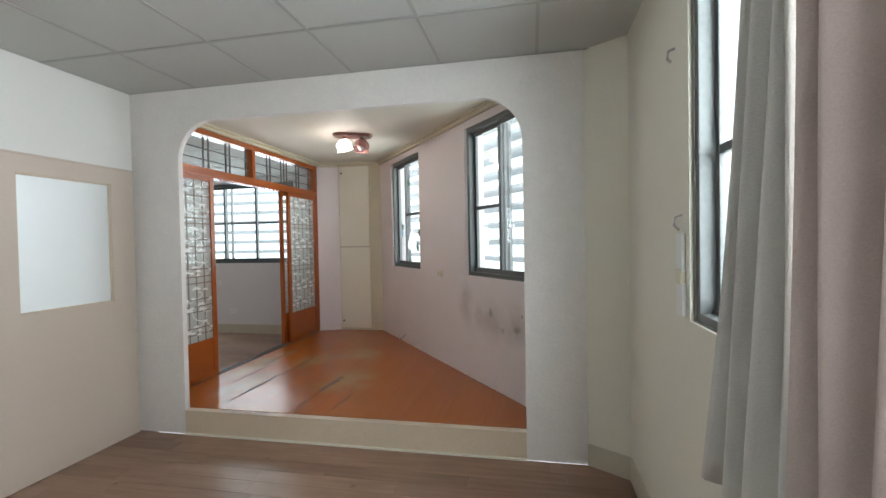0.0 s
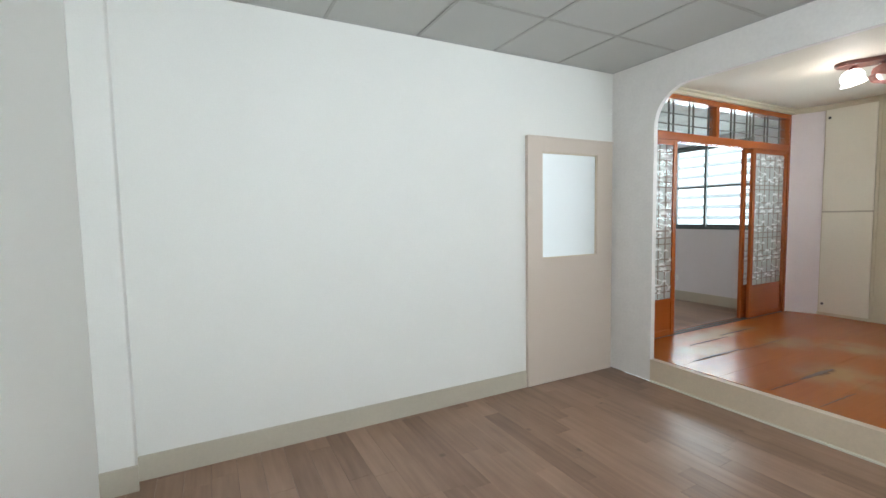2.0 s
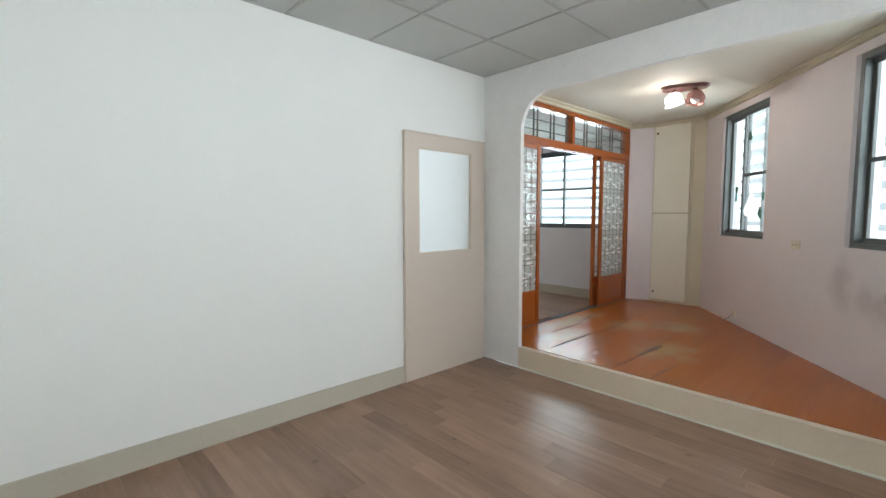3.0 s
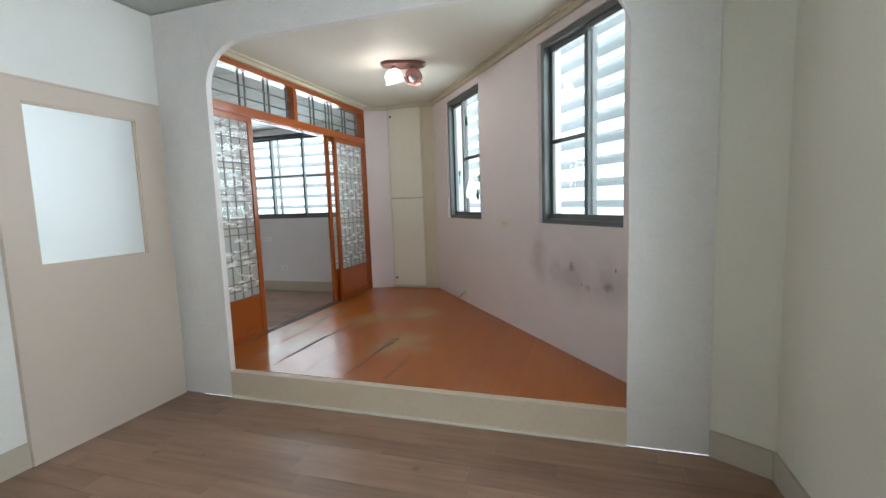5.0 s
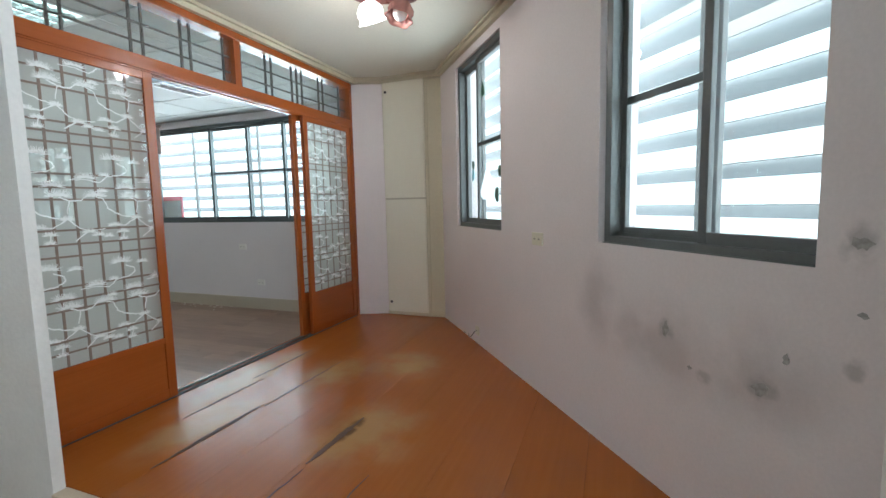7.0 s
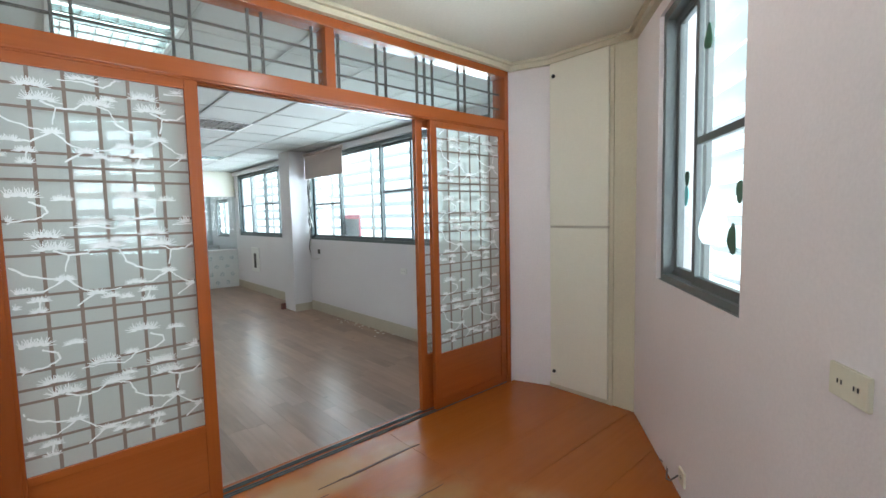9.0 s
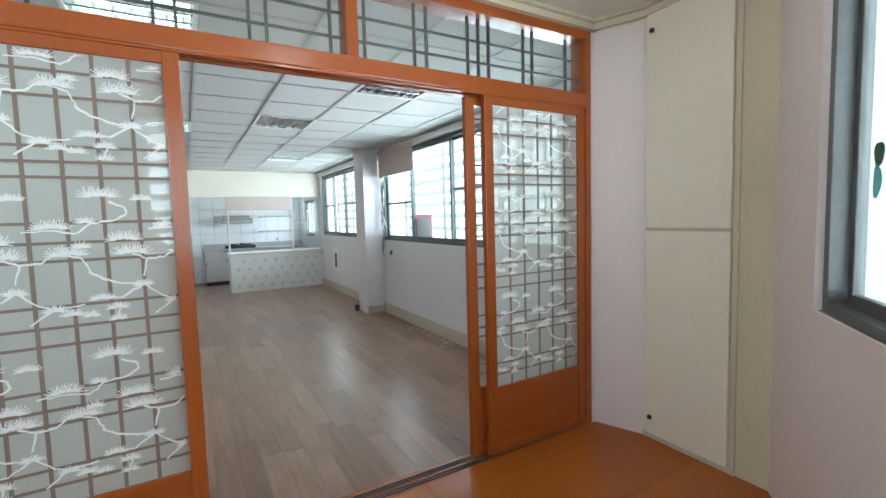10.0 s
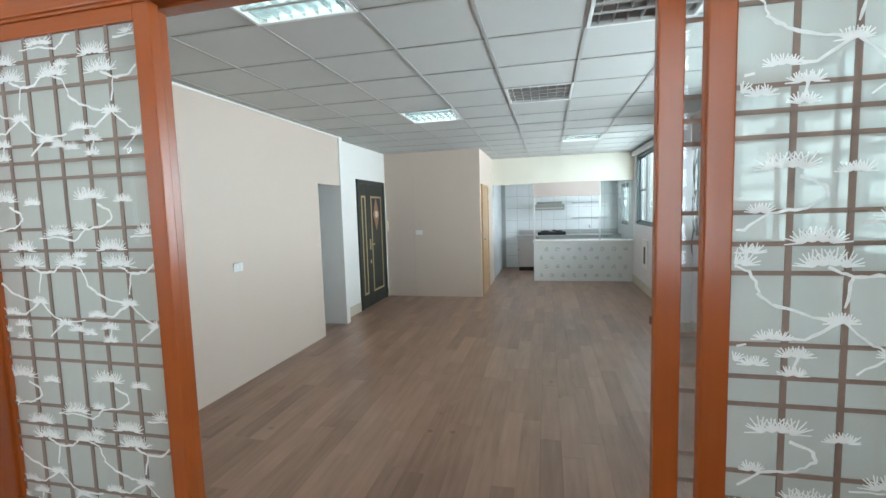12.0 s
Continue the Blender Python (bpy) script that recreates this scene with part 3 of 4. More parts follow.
def window(name, m, w, z0, z1, splits, rails, label, material=None, casing=False):
    """Aluminium sliding window in a wall: local x along the wall, y outwards."""
    material = material or M_ALU
    win = thing(name, label, "window", m, kind="structure")
    part("window_frame", boxes(((0, 0.0, z0), (0.04, 0.10, z1)), ((w - 0.04, 0.0, z0), (w, 0.10, z1)), ((0.04, 0.0, z1 - 0.045), (w - 0.04, 0.10, z1)), ((0.04, 0.0, z0), (w - 0.04, 0.10, z0 + 0.035)), bevel=0.003), material, win)
    part("window_sill", boxes(((-0.006, -0.008, z0 - 0.012), (w + 0.006, 0.09, z0 + 0.006)), bevel=0.003), material, win)
    part("window_track", boxes(((0.04, 0.045, z0 + 0.03), (w - 0.04, 0.05, z0 + 0.05)), ((0.04, 0.045, z1 - 0.07), (w - 0.04, 0.05, z1 - 0.045))), material, win)
    edges = [0.035, *splits, w - 0.035]
    for i, (a, b) in enumerate(zip(edges, edges[1:])):
        sash(win, a - (0.02 if i else 0), b + (0.02 if i < len(edges) - 2 else 0), z0 + 0.03, z1 - 0.04, 0.02 if i % 2 else 0.055, material, rails.get(i))
    if casing:
        part("casing", boxes(((-0.05, -0.012, z0 - 0.05), (0, 0.0, z1 + 0.05)), ((0, -0.012, z0 - 0.05), (w, 0, z0)), bevel=0.003), M_PLATEW, win, "white painted casing")
    return win


def slat_blade(w):
    """A shallow arched sunshade slat, 0.13 m deep."""
    bm = bmesh.new()
    arc = [(-0.065 + 0.013 * k, 0.016 * (1 - ((k - 5) / 5) ** 2)) for k in range(11)]
    ring = arc + [(y, z - 0.005) for y, z in reversed(arc)]
    ends = [[bm.verts.new((x, y, z)) for y, z in ring] for x in (0.0, w)]
    for k in range(len(ring)):
        q = (k + 1) % len(ring)
        bm.faces.new((ends[0][k], ends[0][q], ends[1][q], ends[1][k]))
    bm.faces.new(ends[0][::-1])
    bm.faces.new(ends[1])
    return bm


def louvre(name, m, w, z0, z1, pitch, label, posts):
    """Fixed sunshade outside a window: tilted slats between uprights."""
    lv = thing(name, label, "louvre", m, group="louvres outside the windows")
    for x in posts:
        part("upright", boxes(((x - 0.02, 0.0, z0 - 0.1), (x + 0.02, 0.03, z1 + 0.1)), bevel=0.004), M_ALU, lv)
    bm = slat_blade(w)
    first = None
    z = z0
    while z < z1 + 0.1:
        mm = pose(0, 0.09, z, -24, 0, 0)
        if first is None:
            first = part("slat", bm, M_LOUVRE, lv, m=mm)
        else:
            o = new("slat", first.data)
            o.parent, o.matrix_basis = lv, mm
        z += pitch
    return lv


def wall_pose(p, d, inset):
    """Local x along d, y to the left of it (outwards), set back by inset."""
    n = Vector((-d.y, d.x))
    c = Vector(p) + n * inset
    return pose(c.x, c.y, 0, 0, 0, math.degrees(math.atan2(d.y, d.x)))


WD, WN = DD, DN
W1 = DA + DD * 0.47
W2 = DA + DD * 2.49
window("window_1", wall_pose(W1, WD, 0.015), 0.95, 1.14, 2.50, [0.40], {1: 1.80}, "grey aluminium sliding window with painted glass")
window("window_2", wall_pose(W2, WD, 0.015), 0.95, 1.14, 2.50, [0.51], {0: 1.76}, "grey aluminium sliding window")
louvre("window_louvre", wall_pose(W1 - WD * 0.5, WD, 0.32), 1.98, 0.95, 2.65, 0.165, "slatted sunshade outside the window, coloured shaded grey", (0.1, 0.72, 1.5))
louvre("window_louvre", wall_pose(W2 - WD * 0.5, WD, 0.32), 1.98, 0.95, 2.65, 0.165, "slatted sunshade outside the window, coloured shaded grey", (0.1, 0.72, 1.5))
EX = Vector((1, 0))
window("window_3", wall_pose((-7.57, YW), EX, 0.02), 3.97, 1.16, 2.47, [0.97, 2.03, 2.68, 3.26], {0: 1.72, 2: 1.82, 3: 1.82, 4: 1.82}, "wide dark aluminium window of the large room", M_ALUDK)
window("window_4", wall_pose((-11.1, YW), EX, 0.02), 2.98, 1.16, 2.47, [0.75, 1.5, 2.2], {0: 1.8, 2: 1.8}, "wide dark aluminium window near the kitchen", M_ALUDK)
window("window_5", wall_pose((-12.85, YW), EX, 0.02), 1.0, 1.1, 2.0, [0.5], {}, "small kitchen window")
louvre("window_louvre", wall_pose((-7.65, YW), EX, 0.30), 4.3, 1.0, 2.65, 0.17, "slatted sunshade outside the window, coloured shaded grey", (0.3, 1.5, 2.7, 3.9))
louvre("window_louvre", wall_pose((-11.3, YW), EX, 0.30), 3.4, 1.0, 2.65, 0.17, "slatted sunshade outside the window, coloured shaded grey", (0.4, 1.4, 2.4, 3.2))
window("window_6", wall_pose((XR, 2.94), Vector((0, -1)), 0.02), 2.32, 1.15, 2.55, [0.45, 1.05, 1.7], {0: 1.77, 2: 1.77}, "grey aluminium window of the front room with white casing", casing=True)

# daylight of the open sky beyond the slats, falling in from above
for c, d, w, watts in ((DA + DD * 1.7, DD, 5.0, 660), (Vector((-7.9, YW)), EX, 10.4, 2200), (Vector((XR, 1.9)), Vector((0, -1)), 3.4, 880)):
    n = Vector((-d.y, d.x))
    e = c + n * 1.0
    area("daylight", (e.x, e.y, 1.8), (c.x, c.y, 1.13), w, 3.6, watts * 0.95, DAY)

# bright overcast distance beyond the slats
turns = [(-26.0, 11.2), (-1.0, 11.2), (4.2, 6.2), (4.2, -6.0)]
bm = bmesh.new()
low, high = ([bm.verts.new((x, y, z)) for x, y in turns] for z in (-3.9, 6.0))
for k in range(3):
    bm.faces.new((low[k], low[k + 1], high[k + 1], high[k]))
obj("backdrop", bm, M_HAZE, "bright white overcast sky beyond the windows", "backdrop", kind="structure")

# ---- sliding partition ----
partition = thing("sliding_door_frame", "orange varnished timber frame with a barred transom over sliding doors", "door frame", pose(XP, 0, 0))
Y0, Y1 = YA + 0.15, 7.098
part("post", boxes(((-0.06, YA + 0.048, ZP - 0.01), (0.06, Y0 + 0.045, 2.57)), bevel=0.004), M_FRAME, partition)
part("post", boxes(((-0.06, Y1 - 0.05, ZP - 0.01), (0.06, Y1 - 0.008, 2.57)), bevel=0.004), M_FRAME, partition)
part("head_beam", boxes(((-0.062, Y0 + 0.045, 2.515), (0.062, Y1 - 0.05, 2.57)), bevel=0.004), M_FRAMEH, partition)
part("middle_beam", boxes(((-0.065, Y0 + 0.045, 2.128), (0.065, Y1 - 0.05, 2.205)), bevel=0.006), M_FRAMEH, partition)
part("track_groove", boxes(((-0.012, Y0 + 0.045, 2.120), (0.004, Y1 - 0.05, 2.13)), ((0.046, Y0 + 0.045, 2.120), (0.058, Y1 - 0.05, 2.13))), M_FRAMEH, partition)
part("mullion", boxes(((-0.05, 5.60, 2.205), (0.05, 5.655, 2.515)), bevel=0.004), M_FRAME, partition)
sill = part("sill", boxes(((-0.065, Y0 + 0.045, ZP - 0.16), (0.065, Y1 - 0.05, ZP - 0.004)), bevel=0.002), M_FRAMEH, partition, "worn timber sill with metal tracks")
for x in (-0.03, -0.012, 0.022, 0.042):
    part("track", boxes(((x, Y0 + 0.045, ZP - 0.004), (x + 0.006, Y1 - 0.05, ZP + 0.003))), M_ALUDK, sill)
for y in (4.50, 4.56, 4.90, 4.97, 5.22, 5.285, 5.545, 5.70, 5.95, 6.015, 6.255, 6.32, 6.385, 6.62, 6.685, 6.94):
    part("bar", boxes(((-0.007, y - 0.006, 2.2), (0.007, y + 0.006, 2.52))), M_DARKBAR, partition, "dark thin bar")
for z in (2.295, 2.40):
    part("bar", boxes(((-0.006, Y0 + 0.045, z - 0.005), (0.006, 5.60, z + 0.005))), M_DARKBAR, partition, "dark thin bar")
    part("bar", boxes(((-0.006, 5.655, z - 0.005), (0.006, Y1 - 0.05, z + 0.005))), M_DARKBAR, partition, "dark thin bar")
for a, b in ((Y0 + 0.045, 5.60), (5.655, Y1 - 0.05)):
    pn = part("pane", boxes(((0.012, a, 2.205), (0.016, b, 2.515))), M_CLEAR, partition, "clear transom glass")
    pn.visible_shadow = False

# one repeat of the pine pattern, in millimetres to the right and down
UW, UH = 0.34, 0.55
BRANCHES = [[(363, 25), (407, 45), (412, 66), (377, 89), (311, 98), (268, 131), (204, 119), (132, 122)], [(78, 207), (122, 227), (109, 290)],
            [(122, 227), (174, 225), (203, 201), (242, 203), (280, 216), (300, 261)], [(-45, 261), (-8, 289), (55, 310), (104, 314), (161, 365), (199, 379), (278, 370)],
            [(199, 379), (135, 426)], [(104, 318), (44, 357), (-14, 354)], [(36, 378), (25, 424)]]
TUFTS = [(0, 0, 115), (117, 10, 62), (-44, 86, 44), (206, 104, 103), (58, 149, 105), (79, 197, 113), (243, 194, 108), (280, 169, 51), (105, 311, 56),
         (199, 377, 56), (-14, 349, 74), (28, 384, 62), (25, 424, 51), (243, 395, 56), (292, 404, 49)]


def pine_pattern(y0, y1, z0, z1, shift):
    """Flat white pine twigs and needle tufts spread over a pane, local y across and z up."""
    bm = bmesh.new()
    rnd = random.Random(5)

    def ok(y, z):
        return y0 < y < y1 and z0 < z < z1

    def flat(pts):
        if all(ok(y, z) for y, z in pts):
            x = rnd.uniform(0, 0.0006)
            bm.faces.new([bm.verts.new((x, y, z)) for y, z in pts])

    for iu in range(-2, 4):
        for iv in range(-1, 4):
            oy, oz = y0 + shift + iu * UW, z0 + 0.49 + 2 * UH - iv * UH
            for br in BRANCHES:
                pts = []
                for p, q in zip(br, br[1:]):
                    for k in range(4):
                        j = 2.5 if k else 0
                        pts.append((oy + (p[0] + (q[0] - p[0]) * k / 4 + rnd.uniform(-j, j)) / 1000, oz - (p[1] + (q[1] - p[1]) * k / 4 + rnd.uniform(-j, j)) / 1000))
                pts.append((oy + br[-1][0] / 1000, oz - br[-1][1] / 1000))
                half = [rnd.uniform(0.0026, 0.0048) * (1 - 0.35 * k / len(pts)) for k in range(len(pts))]
                side = []
                for k in range(len(pts)):
                    a, b = Vector(pts[max(0, k - 1)]), Vector(pts[min(len(pts) - 1, k + 1)])
                    d = (b - a).normalized()
                    side.append(Vector((-d.y, d.x)) * half[k])
                for k in range(len(pts) - 1):
                    a, b = Vector(pts[k]), Vector(pts[k + 1])
                    flat([tuple(a + side[k]), tuple(a - side[k]), tuple(b - side[k + 1]), tuple(b + side[k + 1])])
            for tx, ty, tw in TUFTS:
                cy, cz, w = oy + tx / 1000, oz - ty / 1000, tw / 1000
                # fans of needles, each on its own twig end, over a narrow pad
                fans = 4 if tw > 90 else 3 if tw > 55 else 2
                for k in range(fans):
                    u = (k + 0.5) / fans - 0.5
                    fy, fz = cy + u * w * 0.7, cz - 0.012 + (0.25 - u * u) * 0.22 * w
                    r = max(0.022, w * 0.30)
                    for m in range(9):
                        a = radians(12 + 156 * m / 8 + rnd.uniform(-6, 6)) - u * 0.6
                        ln = r * rnd.uniform(0.8, 1.1)
                        ey, ez = fy + ln * math.cos(a), fz + ln * math.sin(a)
                        hy, hz = -0.0022 * math.sin(a), 0.0022 * math.cos(a)
                        flat([(fy + hy, fz + hz), (fy - hy, fz - hz), (ey - hy * 0.5, ez - hz * 0.5), (ey + hy * 0.5, ez + hz * 0.5)])
                    flat([(fy + 0.3 * r * math.cos(v), fz + 0.004 + 0.2 * r * math.sin(v)) for v in (2 * math.pi * q / 8 for q in range(8))])
    return bm


HBARS = (2.01, 1.93, 1.77, 1.72, 1.67, 1.52, 1.455, 1.395, 1.245, 1.175, 1.115, 0.965, 0.90, 0.85, 0.70, 0.64)


def sliding_door(y0, y1, x, shift, label, rear=None):
    """A sliding door: timber stiles and rails, board below, frosted glass with a lattice behind and white pine twigs in front."""
    d = thing("sliding_door", label, "sliding door", pose(x, 0, 0), group="sliding doors of the partition")
    t = 0.017
    zb, zt = ZP + 0.004, 2.122
    for a, b in ((y0, y0 + 0.055), (y1 - 0.055, y1)):
        part("stile", boxes(((-t, a, zb), (t, b, zt)), bevel=0.004), M_FRAME, d)
    part("top_rail", boxes(((-t + 0.001, y0 + 0.055, 2.078), (t - 0.001, y1 - 0.055, zt)), bevel=0.003), M_FRAMEH, d)
    part("middle_rail", boxes(((-t + 0.001, y0 + 0.055, 0.535), (t - 0.001, y1 - 0.055, 0.57)), bevel=0.003), M_FRAMEH, d)
    part("bottom_rail", boxes(((-t + 0.001, y0 + 0.055, zb), (t - 0.001, y1 - 0.055, zb + 0.06)), bevel=0.003), M_FRAMEH, d)
    part("board_panel", boxes(((-0.008, y0 + 0.055, zb + 0.06), (0.008, y1 - 0.055, 0.535))), M_FRAMEH, d, "orange plywood lower panel")
    a, b = y0 + 0.055, y1 - 0.055
    gm = boxes(((0.004, a, 0.57), (0.008, b, 2.078)))
    if not rear:
        for f in gm.faces:
            f.material_index = 1 if f.calc_center_median().x < 0.0045 else 0
    g = part("pane", gm, [M_CLEAR, M_FROST], d, "clear glass" if rear else "frosted glass")
    g.visible_shadow = False
    n = 5
    for k in range(1, n + 1):
        y = (rear[0] + (rear[1] - rear[0]) * k / (n + 1)) if rear else a + (b - a) * k / (n + 1)
        part("lattice_bar", boxes(((0.0085, y - 0.006, 0.57), (0.0112, y + 0.006, 2.078))), M_LATTICE, d)
    for z in HBARS:
        part("lattice_bar", boxes(((0.0085, a, z - 0.005), (0.0108, b, z + 0.005))), M_LATTICE, d)
    if rear:
        return d
    pp = part("pine_pattern", pine_pattern(a + 0.004, b - 0.004, 0.575, 2.072, shift), M_PINE, d, "white pine twig pattern", pose(0.0122, 0, 0))
    tagged(pp, kind="stuff")
    return d


sliding_door(4.262, 4.972, XP + 0.034, 0.047, "orange timber sliding door with frosted pine-patterned glass")
sliding_door(4.262, 4.945, XP - 0.02, 0.02, "orange timber sliding door slid behind its neighbour", (4.317, 4.88))
sliding_door(6.315, 7.044, XP + 0.034, 0.09, "orange timber sliding door with frosted pine-patterned glass, backlit")
sliding_door(6.235, 6.985, XP - 0.02, 0.04, "orange timber sliding door standing partly behind its neighbour", (6.37, 6.989))

# ---- front room things ----
door = thing("beige_door", "beige flush door with a milky glass pane, closed", "door", pose(XL, 0, 0))
body = bmesh.new()
for a, b in (((0.0, 3.135, 0.004), (0.028, 3.278, 2.05)), ((0.0, 3.90, 0.004), (0.028, 4.085, 2.05)), ((0.0, 3.278, 0.004), (0.028, 3.90, 1.06)), ((0.0, 3.278, 1.935), (0.028, 3.90, 2.05))):
    box(body, a, b)
part("leaf", body, M_BEIGE, door)
part("edge_trim", boxes(((0.0, 3.125, 0.004), (0.034, 3.137, 2.055)), ((0.0, 3.137, 2.048), (0.034, 4.09, 2.06)), bevel=0.002), M_BEIGE, door)
gb = part("glazing_bead", boxes(((0.0, 3.278, 1.06), (0.02, 3.288, 1.935)), ((0.0, 3.89, 1.06), (0.02, 3.90, 1.935)), ((0.0, 3.288, 1.06), (0.02, 3.89, 1.07)), ((0.0, 3.288, 1.925), (0.02, 3.89, 1.935)), bevel=0.002), M_RISER, door)
part("pane", boxes(((0.002, 3.288, 1.07), (0.008, 3.89, 1.925))), M_DOORGLASS, door, "milky white glass").visible_shadow = False


def curtain(y0, y1, z0, z1, pinch, folds, material, label, x):
    """A hanging drape of deep folds, narrower at the top."""
    bm = bmesh.new()
    nu, nv = folds * 10, 24
    rows = []
    rnd = random.Random(int(y0 * 100))
    ph = rnd.uniform(0, 6)
    for j in range(nv + 1):
        v = j / nv
        w = (y1 - y0) * (pinch + (1 - pinch) * v ** 1.5)
        row = []
        for i in range(nu + 1):
            u = i / nu
            amp = 0.025 + 0.02 * v
            row.append(bm.verts.new((x + amp * math.sin(2 * math.pi * folds * u + ph + 0.5 * math.sin(3 * v + u * 4)), y0 + w * u + 0.012 * math.sin(5 * v + 9 * u), z1 + (z0 - z1) * v + 0.012 * v * math.sin(7 * u + ph))))
        rows.append(row)
    for a, b in zip(rows, rows[1:]):
        for i in range(nu):
            bm.faces.new((a[i], a[i + 1], b[i + 1], b[i]))
    ob = obj("curtain", bm, material, label, "curtain", group="window curtains", smooth=True)
    so = ob.modifiers.new("cloth", "SOLIDIFY")
    so.thickness = 0.003
    return ob


curtain(2.04, 2.53, 0.80, 2.56, 0.35, 4, M_CURTAING, "grey curtain hanging at the front room window", 0.625)
curtain(1.70, 2.02, 0.30, 2.56, 0.95, 3, M_CURTAIN, "dusty pink curtain hanging at the front room window", 0.60)
curtain(1.05, 1.74, 0.30, 2.56, 0.95, 3, M_CURTAINP, "pale lilac curtain hanging at the front room window", 0.56)
rod = thing("curtain_rod", "thin metal curtain rod over the window", "curtain rod", pose(0.615, 0, 2.575))
part("rod", tube([(0, 0.9, 0), (0, 3.05, 0)], 0.01, 10), M_STEEL, rod)
for y in (0.95, 3.0):
    part("bracket", boxes(((0, y - 0.01, -0.01), (XR - 0.615, y + 0.01, 0.01)), bevel=0.003), M_STEEL, rod)
hook = obj("wall_hook", tube([(XR, 3.09, 2.22), (XR - 0.025, 3.09, 2.21), (XR - 0.03, 3.09, 2.18), (XR - 0.015, 3.09, 2.165)], 0.006), M_STEEL, "small metal hook on the cream wall", "hook")

tie = thing("curtain_tie", "white curtain tie hanging from a hook by the window", "curtain tie", pose(XR, 3.02, 1.31))
part("strap", boxes(((-0.016, -0.045, -0.15), (-0.001, 0.03, -0.02)), ((-0.016, -0.04, 0.02), (-0.001, 0.03, 0.17)), bevel=0.005), M_PLATEW, tie)
part("clip", boxes(((-0.02, -0.035, -0.03), (-0.001, 0.025, 0.03)), bevel=0.004), M_PLATE, tie, "ivory plastic clip")
part("hook", tube([(0, 0, 0.24), (-0.025, 0, 0.23), (-0.03, 0, 0.20), (-0.012, 0, 0.18)], 0.005), M_STEEL, tie, "small metal hook")

# ---- raised room things ----
cup = thing("built_in_cupboard", "cream built-in wall cupboard with two doors, closed", "cupboard", pose(0, YN, 0))
part("surround", boxes(((-2.625, -0.01, ZP), (-2.15, -0.002, 0.225)), ((-2.15, -0.012, ZP), (-2.125, -0.002, 2.575)), bevel=0.002), M_COVE, cup)
for a, b in ((0.225, 1.395), (1.412, 2.565)):
    dd = part("door", boxes(((-2.605, -0.026, a), (-2.155, -0.006, b)), bevel=0.004), M_CUP, cup)
    kz = 0.33 if a < 1 else 2.47
    part("knob", lathe([(0.001, 0.022), (0.012, 0.02), (0.014, 0.012), (0.007, 0.006), (0.007, 0)], 16), M_KNOB, dd, "small black knob", pose(-2.565, -0.026, kz, 90), smooth=True)
part("gap_strip", boxes(((-2.605, -0.018, 1.397), (-2.155, -0.004, 1.410))), M_SKIRT, cup)

SW = DA + DD * 1.905


def plate(name, m, w, h, material, label, holes, slots=True):
    """A wall plate: local x along the wall, z up, y away from the wall (negative)."""
    pl = thing(name, label, "wall plate", m)
    part("cover", boxes(((-w / 2, -0.010, -h / 2), (w / 2, 0, h / 2)), bevel=0.003), material, pl)
    for x in holes:
        if slots:
            for dx in (-0.006, 0.006):
                part("slot", boxes(((x + dx - 0.0015, -0.0115, -0.005), (x + dx + 0.0015, -0.0095, 0.005))), M_SLOT, pl)
        else:
            part("rocker", boxes(((x - 0.012, -0.014, -0.02), (x + 0.012, -0.009, 0.02)), bevel=0.002), material, pl)
    return pl


deg = math.degrees(math.atan2(DD.y, DD.x))
plate("wall_socket", pose(SW.x, SW.y, 1.12, 0, 0, deg), 0.12, 0.075, M_PLATE, "ivory double socket on the pink wall", (-0.025, 0.025))
SK = DA + DD * (S0 + 0.53)
plate("phone_socket", pose(SK.x, SK.y, 0.30, 0, 0, deg), 0.07, 0.07, M_PLATE, "ivory phone socket low on the pink wall", (0.0,))
cp = [SK + DD * (-0.03 - 0.3 * k / 6) - DN * (0.012 + 0.02 * math.sin(k)) for k in range(7)]
obj("phone_cable", tube([(p.x, p.y, z) for p, z in zip(cp, (0.29, 0.235, 0.212, 0.208, 0.215, 0.206, 0.199))], 0.004), M_CABLED, "thin grey cable running along the skirting", "cable", smooth=True)

